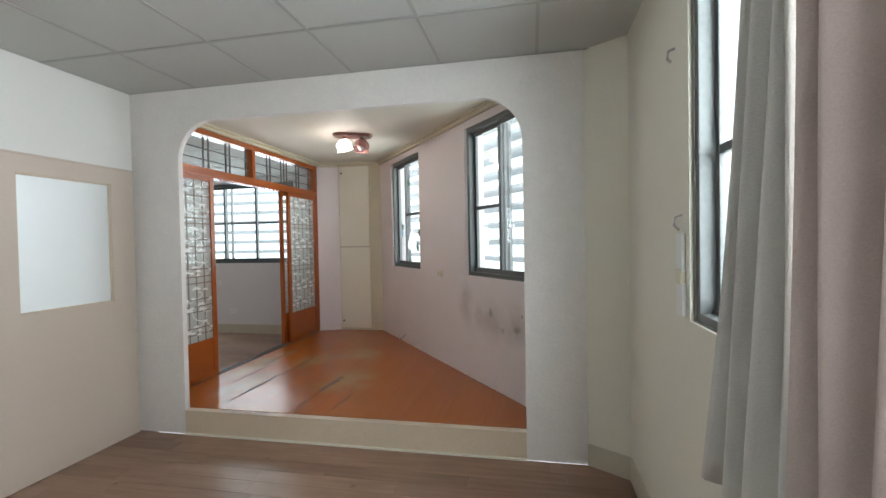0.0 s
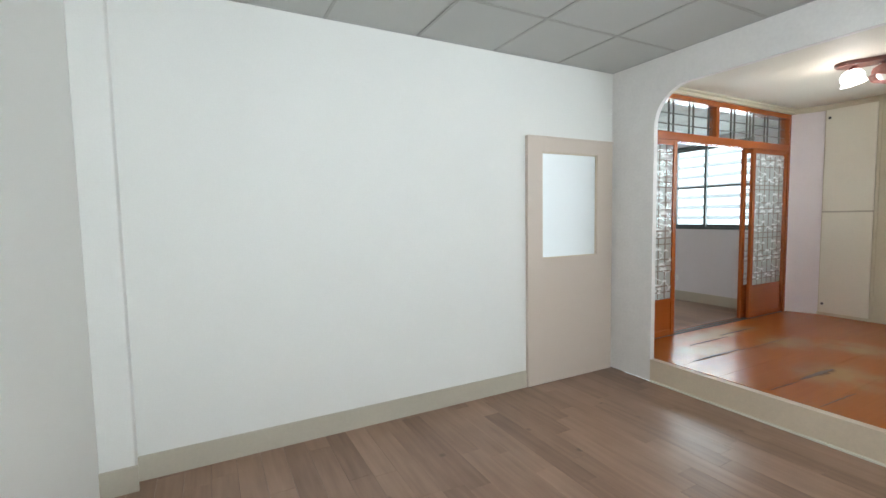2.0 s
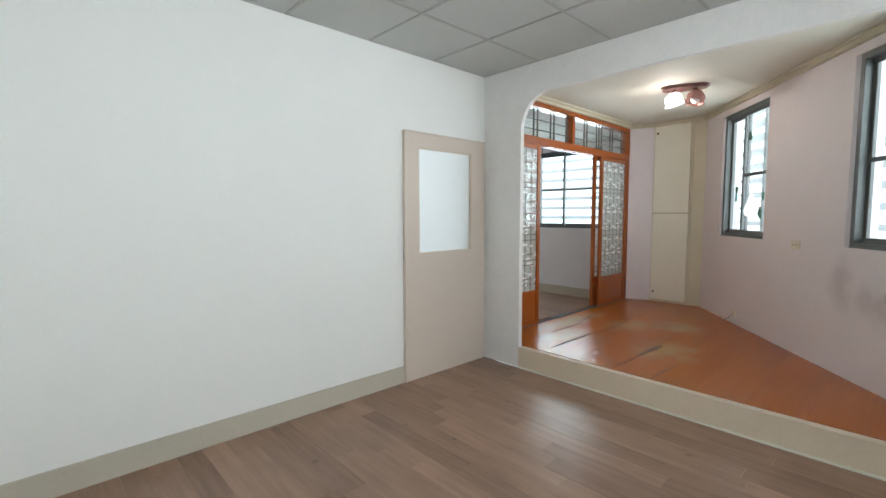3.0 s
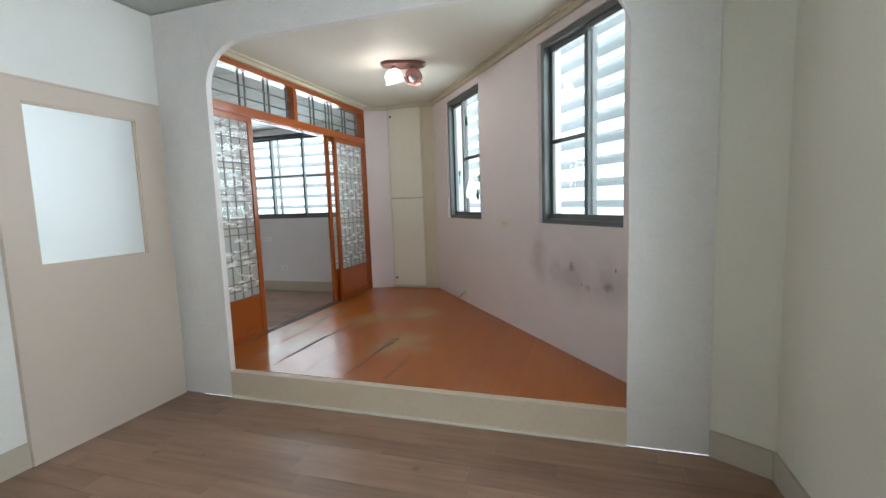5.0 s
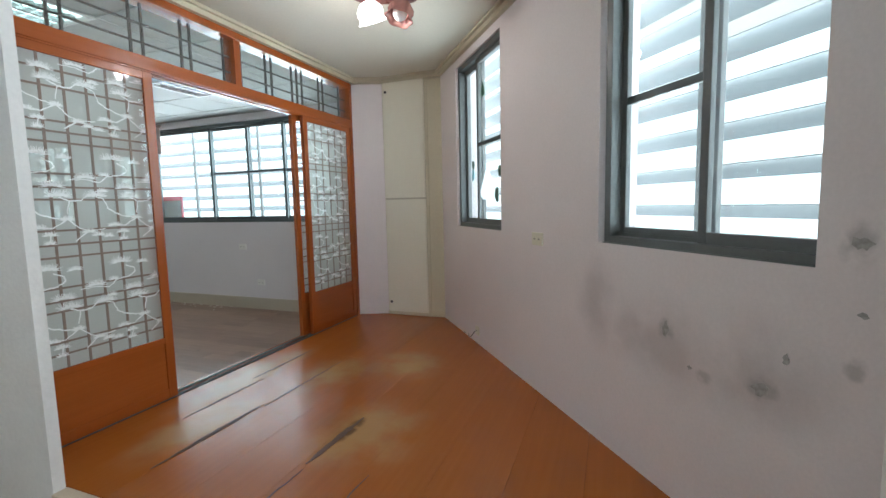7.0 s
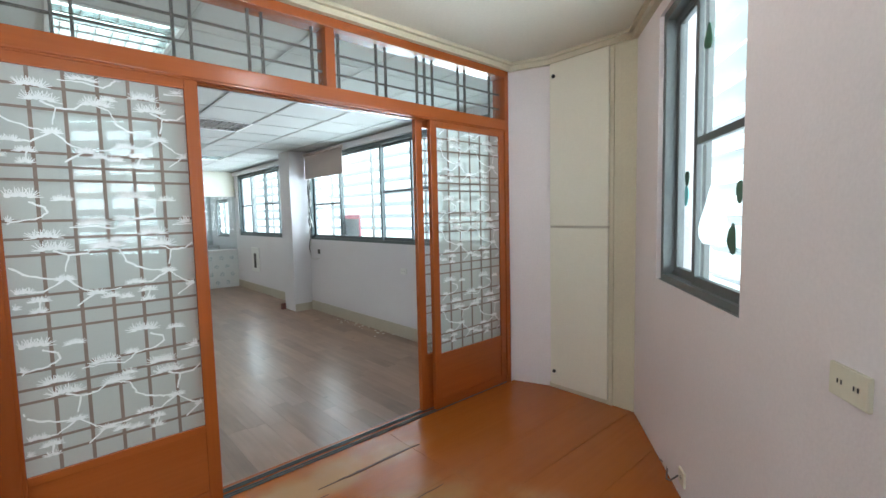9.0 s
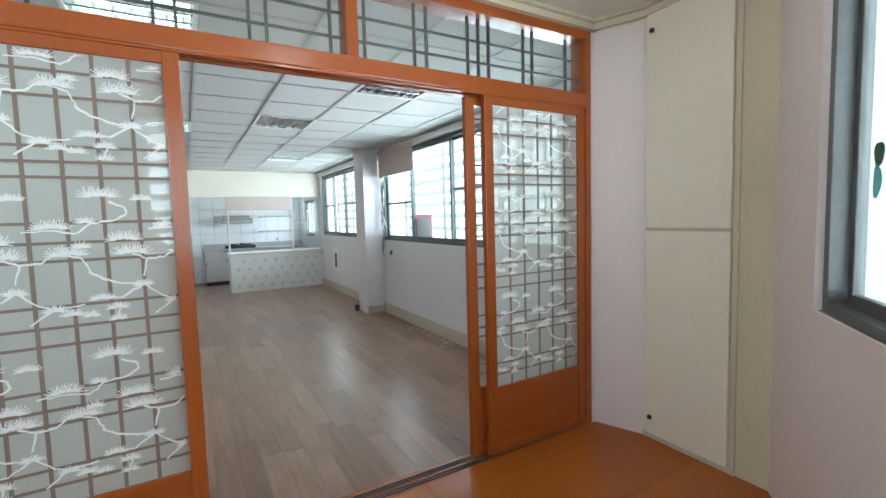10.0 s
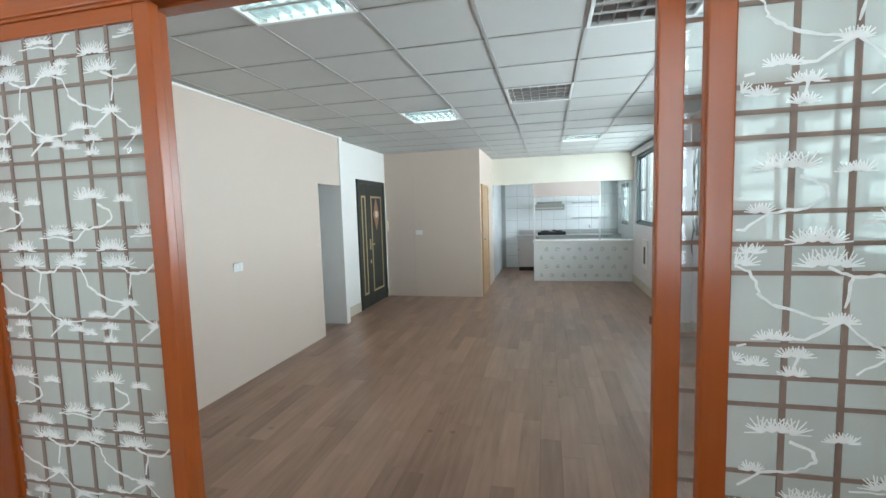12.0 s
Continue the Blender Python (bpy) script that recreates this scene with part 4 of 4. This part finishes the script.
# ceiling lamp with two flower shades
lamp = thing("ceiling_lamp", "mahogany ceiling lamp with two flower shades, one bulb lit", "ceiling lamp", pose(-1.72, 5.62, Z2, 0, 0, 25))
pts = [(0.12 * sx + 0.09 * math.cos(a), 0.09 * math.sin(a)) for sx, rng in ((1, range(-90, 91, 15)), (-1, range(90, 271, 15))) for a in (radians(v) for v in rng)]
bm = prism(pts, -0.03, 0)
bmesh.ops.bevel(bm, geom=[e for e in bm.edges if e.verts[0].co.z < -0.02 and e.verts[1].co.z < -0.02], offset=0.012, segments=3, affect="EDGES")
part("base_plate", bm, M_RED, lamp)
for sx, lit in ((-1, True), (1, False)):
    arm = part("arm", tube([(sx * 0.07, 0, -0.02), (sx * 0.10, 0, -0.05), (sx * 0.11, -0.02, -0.075)], 0.016, 10), M_RED, lamp, smooth=True)
    sh = part("shade", lathe([(0.022, 0), (0.05, -0.015), (0.072, -0.045), (0.075, -0.07), (0.068, -0.095), (0.085, -0.12), (0.081, -0.121), (0.063, -0.095), (0.07, -0.07), (0.067, -0.045), (0.045, -0.018)], 48, 0.07), M_LITSHADE if lit else M_PETAL, lamp,
              "flower-shaped pinkish glass shade", pose(sx * 0.11, -0.02, -0.06, 18 if lit else -14, sx * 16), smooth=True)
    part("bulb", lathe([(0.001, -0.125), (0.025, -0.12), (0.042, -0.10), (0.045, -0.08), (0.035, -0.055), (0.018, -0.03), (0.001, -0.028)], 20), M_BULB if lit else M_PLATEW, sh, "lit white bulb" if lit else "unlit white bulb", smooth=True)
pt = new("lamp_light", bpy.data.lights.new("lamp_light", "POINT"))
pt.data.energy, pt.data.shadow_soft_size, pt.data.color = 9, 0.04, (1.0, 0.97, 0.92)
pt.location = (-1.83, 5.55, Z2 - 0.22)

# painted leaves on the first window's glass
for i, (s, z, w, h, k) in enumerate(((0.185, 1.66, 0.06, 0.07, 0), (0.18, 1.58, 0.05, 0.10, 1), (0.315, 1.37, 0.05, 0.12, 1), (0.58, 1.47, 0.25, 0.24, 2), (0.50, 2.20, 0.075, 0.10, 0), (0.75, 1.40, 0.07, 0.11, 0), (0.80, 1.57, 0.05, 0.08, 0), (0.35, 1.45, 0.05, 0.08, 0))):
    bm = bmesh.new()
    c = W1 + WD * s + WN * (0.042 if s > 0.42 else 0.077)
    vs = []
    for q in range(20):
        a = 2 * math.pi * q / 20
        r = 1 + 0.15 * math.sin(3 * a + i)
        vs.append((w / 2 * r * math.cos(a) * (1 - 0.3 * math.sin(a)), h / 2 * r * math.sin(a)))
    bm = prism(vs, 0, 0.002)
    obj("glass_sticker", bm, (M_GREENG, M_CYAN, M_DOORGLASS)[k], ("small green painted leaf stuck on the window glass", "turquoise painted leaf stuck on the window glass", "white cloud-shaped film stuck on the window glass")[k], "sticker", group="stickers on the window glass",
        m=Matrix.Translation((c.x, c.y, z)) @ pose(0, 0, 0, 90, 0, deg))

# torn seams in the raised floor
for x, y0, y1, w in ((-2.31, 4.36, 5.02, 0.010), (-1.385, 4.18, 4.64, 0.003), (-2.60, 4.75, 5.35, 0.004), (-2.66, 5.33, 5.95, 0.006), (-1.675, 4.62, 5.08, 0.013), (-1.68, 4.2, 4.58, 0.003), (-2.28, 5.02, 5.8, 0.0025)):
    bm = bmesh.new()
    rnd = random.Random(int(y0 * 1000))
    n = 14
    left, right = [], []
    for k in range(n + 1):
        y = y0 + (y1 - y0) * k / n
        q = w * (0.25 + 1.5 * math.sin(math.pi * k / n) * rnd.uniform(0.5, 1))
        cx = x + 0.02 * (k / n) * (1 if x > -2 else 0.3) + rnd.uniform(-0.003, 0.003)
        left.append((cx - q, y))
        right.append((cx + q, y))
    obj("torn_seam", prism(left + right[::-1], ZP - 0.004, ZP + 0.002), M_SCAR, "dark torn seam in the orange floor boards", "floor damage", group="torn seams in the floor")

# scuffs on the pale walls
rnd = random.Random(21)
for s, z, w, h in ((3.26, 0.755, 0.075, 0.06), (2.885, 0.845, 0.035, 0.08), (3.49, 1.215, 0.06, 0.045), (3.505, 1.038, 0.03, 0.02), (3.33, 0.87, 0.03, 0.04), (3.0, 0.73, 0.025, 0.02)):
    c = DA + DD * s
    n = 13
    pts = [(w / 2 * rnd.uniform(0.4, 1) * math.cos(6.283 * k / n), h / 2 * rnd.uniform(0.4, 1) * math.sin(6.283 * k / n)) for k in range(n)]
    obj("wall_scuff", prism(pts, 0.0, 0.0012), M_SCUFF, "grey scuff where the pink paint has chipped", "wall damage", group="scuffs on the pink wall", m=Matrix.Translation((c.x, c.y, z)) @ pose(0, 0, 0, 90, 0, deg))

# ---- far room things ----


def troffer(x, y, lit, label, z=ZF):
    """Recessed light fitting with tubes above a reflector grid."""
    t = thing("ceiling_light", label, "ceiling light", pose(x, y, z), group="recessed ceiling lights")
    h = 0.2875
    part("frame", boxes(((-h, -h, -0.006), (-h + 0.02, h, 0.02)), ((h - 0.02, -h, -0.006), (h, h, 0.02)), ((-h + 0.02, -h, -0.006), (h - 0.02, -h + 0.02, 0.02)), ((-h + 0.02, h - 0.02, -0.006), (h - 0.02, h, 0.02))), M_PLATEW, t)
    part("housing", boxes(((-h, -h, 0.10), (h, h, 0.11)), ((-h, -h, 0.02), (-h + 0.006, h, 0.10)), ((h - 0.006, -h, 0.02), (h, h, 0.10)), ((-h, -h, 0.02), (h, -h + 0.006, 0.10)), ((-h, h - 0.006, 0.02), (h, h, 0.10))), M_REFL if lit else M_REFLOFF, t)
    for k in (-0.18, -0.06, 0.06, 0.18):
        part("tube", tube([(k, -h + 0.03, 0.065), (k, h - 0.03, 0.065)], 0.013, 10), M_TUBE if lit else M_PLATEW, t, "lit fluorescent tube" if lit else "unlit fluorescent tube")
    for k in (-0.12, 0.0, 0.12):
        part("reflector", boxes(((k - 0.012, -h + 0.02, 0.0), (k + 0.012, h - 0.02, 0.035)), bevel=0.006), M_REFL if lit else M_REFLOFF, t)
    for k in range(-3, 4):
        part("blade", boxes(((-h + 0.02, k * 0.075 - 0.002, 0.002), (h - 0.02, k * 0.075 + 0.002, 0.036))), M_REFL if lit else M_REFLOFF, t)


for x, y, lit in LIGHTS:
    troffer(x, y, lit, "recessed grid light fitting, lit cool white" if lit else "recessed grid light fitting, switched off")

# extra fitting out of view, added to brighten the front room
troffer(-1.4025, 1.2425, True, "added recessed grid light fitting in the front room's unseen ceiling, lit", ZC)

# entrance door, dark green with brass trim
gd = thing("entrance_door", "dark green steel entrance door with brass trim, closed", "door", pose(-8.25, 3.15, 0, 0, 0, 180))
part("door_frame", boxes(((-0.02, -0.03, 0), (0.04, 0, 2.05)), ((1.06, -0.03, 0), (1.12, 0, 2.05)), ((0.04, -0.03, 1.99), (1.06, 0, 2.05)), bevel=0.004), M_GREEN, gd)
for a, b in ((0.04, 0.32), (0.32, 1.06)):
    lf = part("leaf", boxes(((a, -0.024, 0.01), (b - 0.006, -0.002, 1.99)), bevel=0.003), M_GREEN, gd)
    c, d = a + (0.06 if b < 0.5 else 0.16), b - (0.06 if b < 0.5 else 0.12)
    for p, q in (((c, 0.22), (c + 0.028, 1.80)), ((d - 0.028, 0.22), (d, 1.80)), ((c + 0.028, 0.22), (d - 0.028, 0.25)), ((c + 0.028, 1.77), (d - 0.028, 1.80))):
        part("brass_strip", boxes(((p[0], -0.032, p[1]), (q[0], -0.022, q[1])), bevel=0.003), M_GOLD, lf, "brass trim strip")
bm = bmesh.new()
dia = [bm.verts.new((0.70 + 0.13 * sx, -0.03, 1.50 + 0.27 * sz)) for sx, sz in ((1, 0), (0, 1), (-1, 0), (0, -1))]
bmesh.ops.extrude_face_region(bm, geom=[bm.faces.new(dia)])
for v in dia:
    v.co.y += 0.008
part("diamond", bm, M_COPPER, gd, "copper diamond plaque")
part("medallion", lathe([(0.001, 0.012), (0.05, 0.01), (0.06, 0.0)], 20), M_PLATE, gd, m=pose(0.70, -0.03, 1.50, 90))
hd = part("handle", boxes(((0.40, -0.06, 1.0), (0.52, -0.045, 1.02)), ((0.40, -0.06, 1.0), (0.415, -0.024, 1.02)), ((0.385, -0.03, 0.93), (0.43, -0.024, 1.10)), bevel=0.003), M_GOLD, gd, "brass lever handle")
part("lock", boxes(((0.385, -0.034, 0.70), (0.425, -0.024, 0.76)), bevel=0.004), M_GOLD, gd)

ph = thing("intercom", "ivory wall intercom with handset beside the entrance", "intercom", pose(-9.41, 3.15, 1.28, 0, 0, 180))
part("body", boxes(((-0.045, -0.04, -0.10), (0.045, 0, 0.10)), bevel=0.01), M_PLATE, ph)
part("handset", boxes(((-0.035, -0.075, -0.09), (0.0, -0.042, 0.09)), bevel=0.012), M_PLATE, ph)
plate("light_switch", pose(-5.33, YL, 1.08, 0, 0, 180), 0.12, 0.075, M_PLATEW, "white double light switch on the beige wall", (-0.025, 0.025), False)
plate("light_switch", pose(-9.49, 3.77, 1.15, 0, 0, 90), 0.12, 0.075, M_PLATEW, "white light switch on the beige block", (-0.025, 0.025), False)
obj("trim_line", boxes(((-7.55, YL, ZF - 0.02), (-3.05, YL + 0.012, ZF - 0.004)), bevel=0.003), M_PLATEW, "thin white moulding over the beige wall", "trim", kind="structure")

wd = thing("wooden_door", "honey-coloured wooden bathroom door, closed", "door", pose(-9.56, 4.88, 0, 0, 0, 180))
part("door_frame", boxes(((0, -0.03, 0), (0.05, 0, 1.97)), ((0.75, -0.03, 0), (0.80, 0, 1.97)), ((0.05, -0.03, 1.92), (0.75, 0, 1.97)), bevel=0.003), M_WOODDOOR, wd)
part("leaf", boxes(((0.05, -0.022, 0.01), (0.75, -0.002, 1.92)), bevel=0.003), M_WOODDOOR, wd)
for z in (0.3, 1.7):
    part("hinge", boxes(((0.735, -0.034, z), (0.765, -0.02, z + 0.1)), bevel=0.003), M_STEEL, wd)
part("knob", lathe([(0.001, 0.05), (0.022, 0.045), (0.025, 0.03), (0.01, 0.015), (0.012, 0)], 16), M_STEEL, wd, m=pose(0.12, -0.022, 1.0, 90), smooth=True)

obj("trim_seam", boxes(((-9.492, 3.671, 0.02), (-9.486, 3.679, 2.1)), bevel=0.001), M_SKIRT, "fine joint of a flush panel in the beige block", "trim", kind="structure")

# window dressing, cables, clutter along the window wall
bl = thing("roller_blind", "pinkish beige roller blind half let down", "blind", pose(-6.96, YW, 2.5))
part("cloth", boxes(((-0.6, -0.045, -0.36), (0.6, -0.038, 0.0)), bevel=0.002), M_BLIND, bl)
part("roller", tube([(-0.61, -0.042, 0.01), (0.61, -0.042, 0.01)], 0.022, 12), M_BLIND, bl, smooth=True)
part("hem_bar", boxes(((-0.6, -0.05, -0.372), (0.6, -0.034, -0.355)), bevel=0.004), M_BLIND, bl)
obj("pelmet", boxes(((-11.25, YW - 0.05, 2.47), (-7.98, YW, 2.545)), bevel=0.006), M_FARWALL, "painted boxed strip over the window", "trim", kind="structure")
obj("pelmet", boxes(((-6.33, YW - 0.03, 2.47), (-3.05, YW, 2.545)), bevel=0.006), M_FARWALL, "painted boxed strip over the window", "trim", kind="structure")
rnd = random.Random(9)
for k in range(4):
    x = -7.52 + 0.022 * k
    pts = [(x + 0.03 * math.sin(1.3 * j + k) * (0.3 + j / 14), YW - 0.012 - 0.02 * abs(math.sin(j * 0.9 + k)), 2.46 - j * (1.55 - 0.15 * k) / 14) for j in range(15)]
    obj("hanging_cable", tube(pts, 0.009, 6), M_CABLE if k % 2 else M_CABLED, "loose cable hanging beside the column", "cable", group="cables beside the column", smooth=True)
obj("hanging_cable", tube([(-7.53, YW - 0.02, 0.95), (-7.5, YW - 0.03, 0.86), (-7.38, YW - 0.02, 0.84), (-7.25, YW - 0.015, 0.86)], 0.007), M_CABLE, "loose cable end on the wall", "cable", group="cables beside the column", smooth=True)
plate("wall_socket", pose(-7.27, YW, 0.97), 0.07, 0.07, M_SLOT, "dark open socket box in the window wall", ())
plate("wall_socket", pose(-5.03, YW, 0.83), 0.12, 0.075, M_PLATEW, "white wall socket under the window", (-0.025, 0.025))
plate("wall_socket", pose(-4.75, YW, 0.36), 0.12, 0.075, M_PLATEW, "white wall socket low on the wall", (-0.025, 0.025))
obj("meter_panel", boxes(((-10.35, YW - 0.02, 0.42), (-9.95, YW, 0.92)), bevel=0.004), M_PLATEW, "white panel with dark marks on the window wall", "panel")
obj("dark_patch", boxes(((-10.2, YW - 0.026, 0.5), (-10.08, YW - 0.0185, 0.80)), bevel=0.002), M_SLOT, "dark worn patch on the wall panel", "panel")
obj("window_ledge", boxes(((-7.6, YW + 0.14, 1.06), (-3.5, YW + 0.62, 1.12)), bevel=0.006), M_LOUVRE, "ledge outside the window, coloured shaded grey", "ledge", kind="structure")
rs = thing("red_sheet", "red and white plastic sheet standing outside the window", "sheet", pose(-6.52, YW + 0.20, 1.12))
part("board", boxes(((-0.3, 0, 0), (0.2, 0.01, 0.42)), bevel=0.002), M_LOUVRE, rs)
for a, b in (((-0.3, 0), (-0.24, 0.42)), ((0.16, 0), (0.2, 0.42)), ((-0.24, 0.36), (0.16, 0.42))):
    part("edge_strip", boxes(((a[0], -0.006, a[1]), (b[0], -0.001, b[1]))), M_REDSHEET, rs)
for k in range(26):
    x, y, s = rnd.uniform(-6.6, -5.2), YW - 0.02 - abs(rnd.gauss(0, 0.09)), rnd.uniform(0.006, 0.022)
    a = rnd.uniform(0, 6)
    n = rnd.choice((4, 5, 6))
    obj("paint_flake", prism([(x + s * rnd.uniform(0.6, 1) * math.cos(a + 6.283 * i / n), y + s * rnd.uniform(0.5, 1) * math.sin(a + 6.283 * i / n)) for i in range(n)], 0.0005, 0.003), M_PLATEW,
        "white flake of peeled paint on the floor", "debris", group="paint flakes under the window")
obj("wood_scrap", boxes(((-7.97, 7.27, 0), (-7.91, 7.34, 0.10)), bevel=0.006), M_RED, "small dark block at the foot of the column", "block")

# kitchen
bar = thing("kitchen_bar", "white floral laminate kitchen bar with a white top", "counter", pose(XE, 5.72, 0))
part("front_panel", boxes(((-0.42, 0, 0), (0, YW - 5.72 - 0.002, 0.80)), bevel=0.004), M_COUNTER, bar)
part("bar_top", boxes(((-0.46, -0.02, 0.80), (0.03, YW - 5.72 - 0.002, 0.84)), bevel=0.008), M_PLATEW, bar)
rnd = random.Random(4)
for r in range(4):
    for c in range(8):
        y, z = 0.15 + c * 0.22 + (r % 2) * 0.11, 0.12 + r * 0.18
        bm = bmesh.new()
        for k in range(5):
            a = 6.283 * k / 5 + rnd.uniform(-0.3, 0.3)
            q = rnd.uniform(0.018, 0.038)
            cy, cz = y + q * math.cos(a), z + q * math.sin(a)
            bm.faces.new([bm.verts.new((0.0025 + 0.0002 * k, cy + 0.016 * math.cos(6.283 * i / 7), cz + 0.012 * math.sin(6.283 * i / 7))) for i in range(7)])
        part("flower_print", bm, M_FLORAL, bar, "blue-grey flower print")
for y in (5.735, 7.03):
    obj("kitchen_post", boxes(((XE - 0.06, y - 0.015, 0.84), (XE - 0.02, y + 0.015, 2.02)), bevel=0.003), M_PLATEW, "slim white post on the kitchen bar", "post", group="posts on the kitchen bar")
obj("hanging_board", boxes(((XE + 0.002, 5.72, 1.74), (XE + 0.03, 7.03, 2.03)), bevel=0.004), M_BLIND, "pinkish beige board hanging over the bar", "board")
obj("shelf_glass", boxes(((XE - 0.05, 7.045, 0.85), (XE - 0.04, YW - 0.003, 2.02))), M_CLEAR, "clear glass screen beside the bar", "glass screen")
kc = thing("kitchen_counter", "steel kitchen counter with sink along the tiled wall", "counter", pose(XK + 0.004, 5.3, 0))
part("carcass", boxes(((0, 0, 0.10), (0.55, 2.35, 0.82)), bevel=0.004), M_STEEL, kc)
part("plinth", boxes(((0.0, 0.02, 0), (0.50, 2.35, 0.10))), M_DARK, kc)
part("worktop", boxes(((0, -0.02, 0.82), (0.58, 2.355, 0.86)), bevel=0.006), M_STEEL, kc)
part("backsplash", boxes(((0, 0, 0.86), (0.02, 2.35, 0.97)), bevel=0.004), M_STEEL, kc)
for k in range(4):
    part("cabinet_door", boxes(((0.55, 0.03 + k * 0.58, 0.13), (0.565, 0.57 + k * 0.58, 0.79)), bevel=0.004), M_STEEL, kc)
st = thing("gas_stove", "dark gas stove on the kitchen counter", "stove", pose(XK + 0.3, 6.1, 0.86))
part("body", boxes(((-0.2, -0.33, 0), (0.2, 0.33, 0.07)), bevel=0.01), M_DARK, st)
for y in (-0.16, 0.16):
    part("burner", lathe([(0.001, 0.10), (0.09, 0.10), (0.1, 0.07)], 16), M_DARK, st, m=pose(0, y, 0))
hood = thing("range_hood", "olive green range hood on the tiled wall", "range hood", pose(XK + 0.004, 6.05, 1.46))
part("body", boxes(((0, -0.35, 0), (0.42, 0.35, 0.14)), ((0, -0.3, 0.14), (0.3, 0.3, 0.2)), bevel=0.01), M_HOOD, hood)
part("front_strip", boxes(((0.42, -0.33, 0.03), (0.43, 0.33, 0.06)), bevel=0.003), M_STEEL, hood)
for z in (1.62, 1.25):
    sf = thing("wall_rack", "steel rail rack on the kitchen tiles", "rack", pose(XK + 0.004, 7.0, z), group="racks on the kitchen tiles")
    for x in (0.03, 0.10, 0.17):
        part("rail", tube([(x, -0.42, 0), (x, 0.42, 0)], 0.007, 8), M_STEEL, sf)
    for y in (-0.38, 0.38):
        part("bracket", boxes(((0, y - 0.008, -0.03), (0.18, y + 0.008, 0.0))), M_STEEL, sf)
fau = obj("faucet", tube([(XK + 0.03, 7.0, 1.03), (XK + 0.12, 7.0, 1.06), (XK + 0.20, 7.0, 1.05), (XK + 0.21, 7.0, 1.0)], 0.014, 8), M_STEEL, "steel wall faucet over the sink", "faucet", smooth=True)

# ---- pieces of walls and floors ----


def plank_floor(parent, x0, x1, y0, y1, width, length, material, cap, name="plank", z=0.0):
    """Staggered planks along x, each its own piece; the rest past the cap is one mesh."""
    full = boxes(((-length / 2 + 0.0006, -width / 2 + 0.0006, -0.008), (length / 2 - 0.0006, width / 2 - 0.0006, 0)))
    me = bpy.data.meshes.new(name)
    full.to_mesh(me)
    full.free()
    me.materials.append(material)
    rnd = random.Random(11)
    n, j, y = 0, 0, y1
    while y > y0 + 0.001:
        w = min(width, y - y0)
        x = x1 + length * rnd.uniform(0.0, 1.0)
        while x > x0:
            a, b = max(x0, x - length), min(x1, x)
            if b - a > 0.002:
                if b - a > length - 0.002 and w > width - 0.001:
                    o = new(name, me)
                else:
                    bm = boxes(((-(b - a) / 2 + 0.0006, -w / 2 + 0.0006, -0.008), ((b - a) / 2 - 0.0006, w / 2 - 0.0006, 0)))
                    o = obj(name, bm, material)
                o.parent, o.location = parent, ((a + b) / 2, y - w / 2, z)
                n += 1
            x -= length
        y -= width
    return n


plank_floor(floor_front, XL, XR + 0.02, YB, YA - 0.005, 0.132, 0.92, M_PLANK, 300)
plank_floor(floor_far, XE - 2.0, -3.026, YL - 0.12, YW - 0.001, 0.132, 0.92, M_PLANK, 300)
plank_floor(floor_far, -7.50, -6.87, 1.92, YL - 0.125, 0.132, 0.92, M_PLANK, 300)
for k in range(13):
    x0 = -2.895 + (-0.0 if k == 0 else 0.595 + (k - 1) * 0.3)
    x1 = -2.30 if k == 0 else x0 + 0.3
    for y0, y1 in ((YA + 0.05, 5.9), (5.9, 7.4)):
        poly = clip([(x0 + 0.0005, y0 + 0.0005), (x1 - 0.0005, y0 + 0.0005), (x1 - 0.0005, y1 - 0.0005), (x0 + 0.0005, y1 - 0.0005)], DB + DN * 0.08, DA + DN * 0.08)
        if len(poly) > 2:
            c = (x0 + x1) / 2, (y0 + y1) / 2
            part("board", prism([(p[0] - c[0], p[1] - c[1]) for p in poly], -0.014, 0), M_ORANGE, floor_raised, m=pose(c[0], c[1], ZP))
tile = boxes(((0, 0, 0), (0.004, 0.294, 0.294)), bevel=0.0015)
tme = bpy.data.meshes.new("tile")
tile.to_mesh(tme)
tile.free()
tme.materials.append(M_KTILE)
kb, ks = bpy.data.objects["wall_kitchen_back"], bpy.data.objects["wall_kitchen_side"]
for i in range(9):
    for j in range(8):
        o = new("tile", tme)
        o.parent, o.location = kb, (XK, 4.96 + i * 0.3, 0.02 + j * 0.3)
for i in range(7):
    for j in range(8):
        o = new("tile", tme)
        o.parent, o.matrix_basis = ks, pose(XK + 0.01 + i * 0.3, 4.86, 0.02 + j * 0.3, 0, 0, 90) @ Matrix.Diagonal((1, -1, 1, 1))
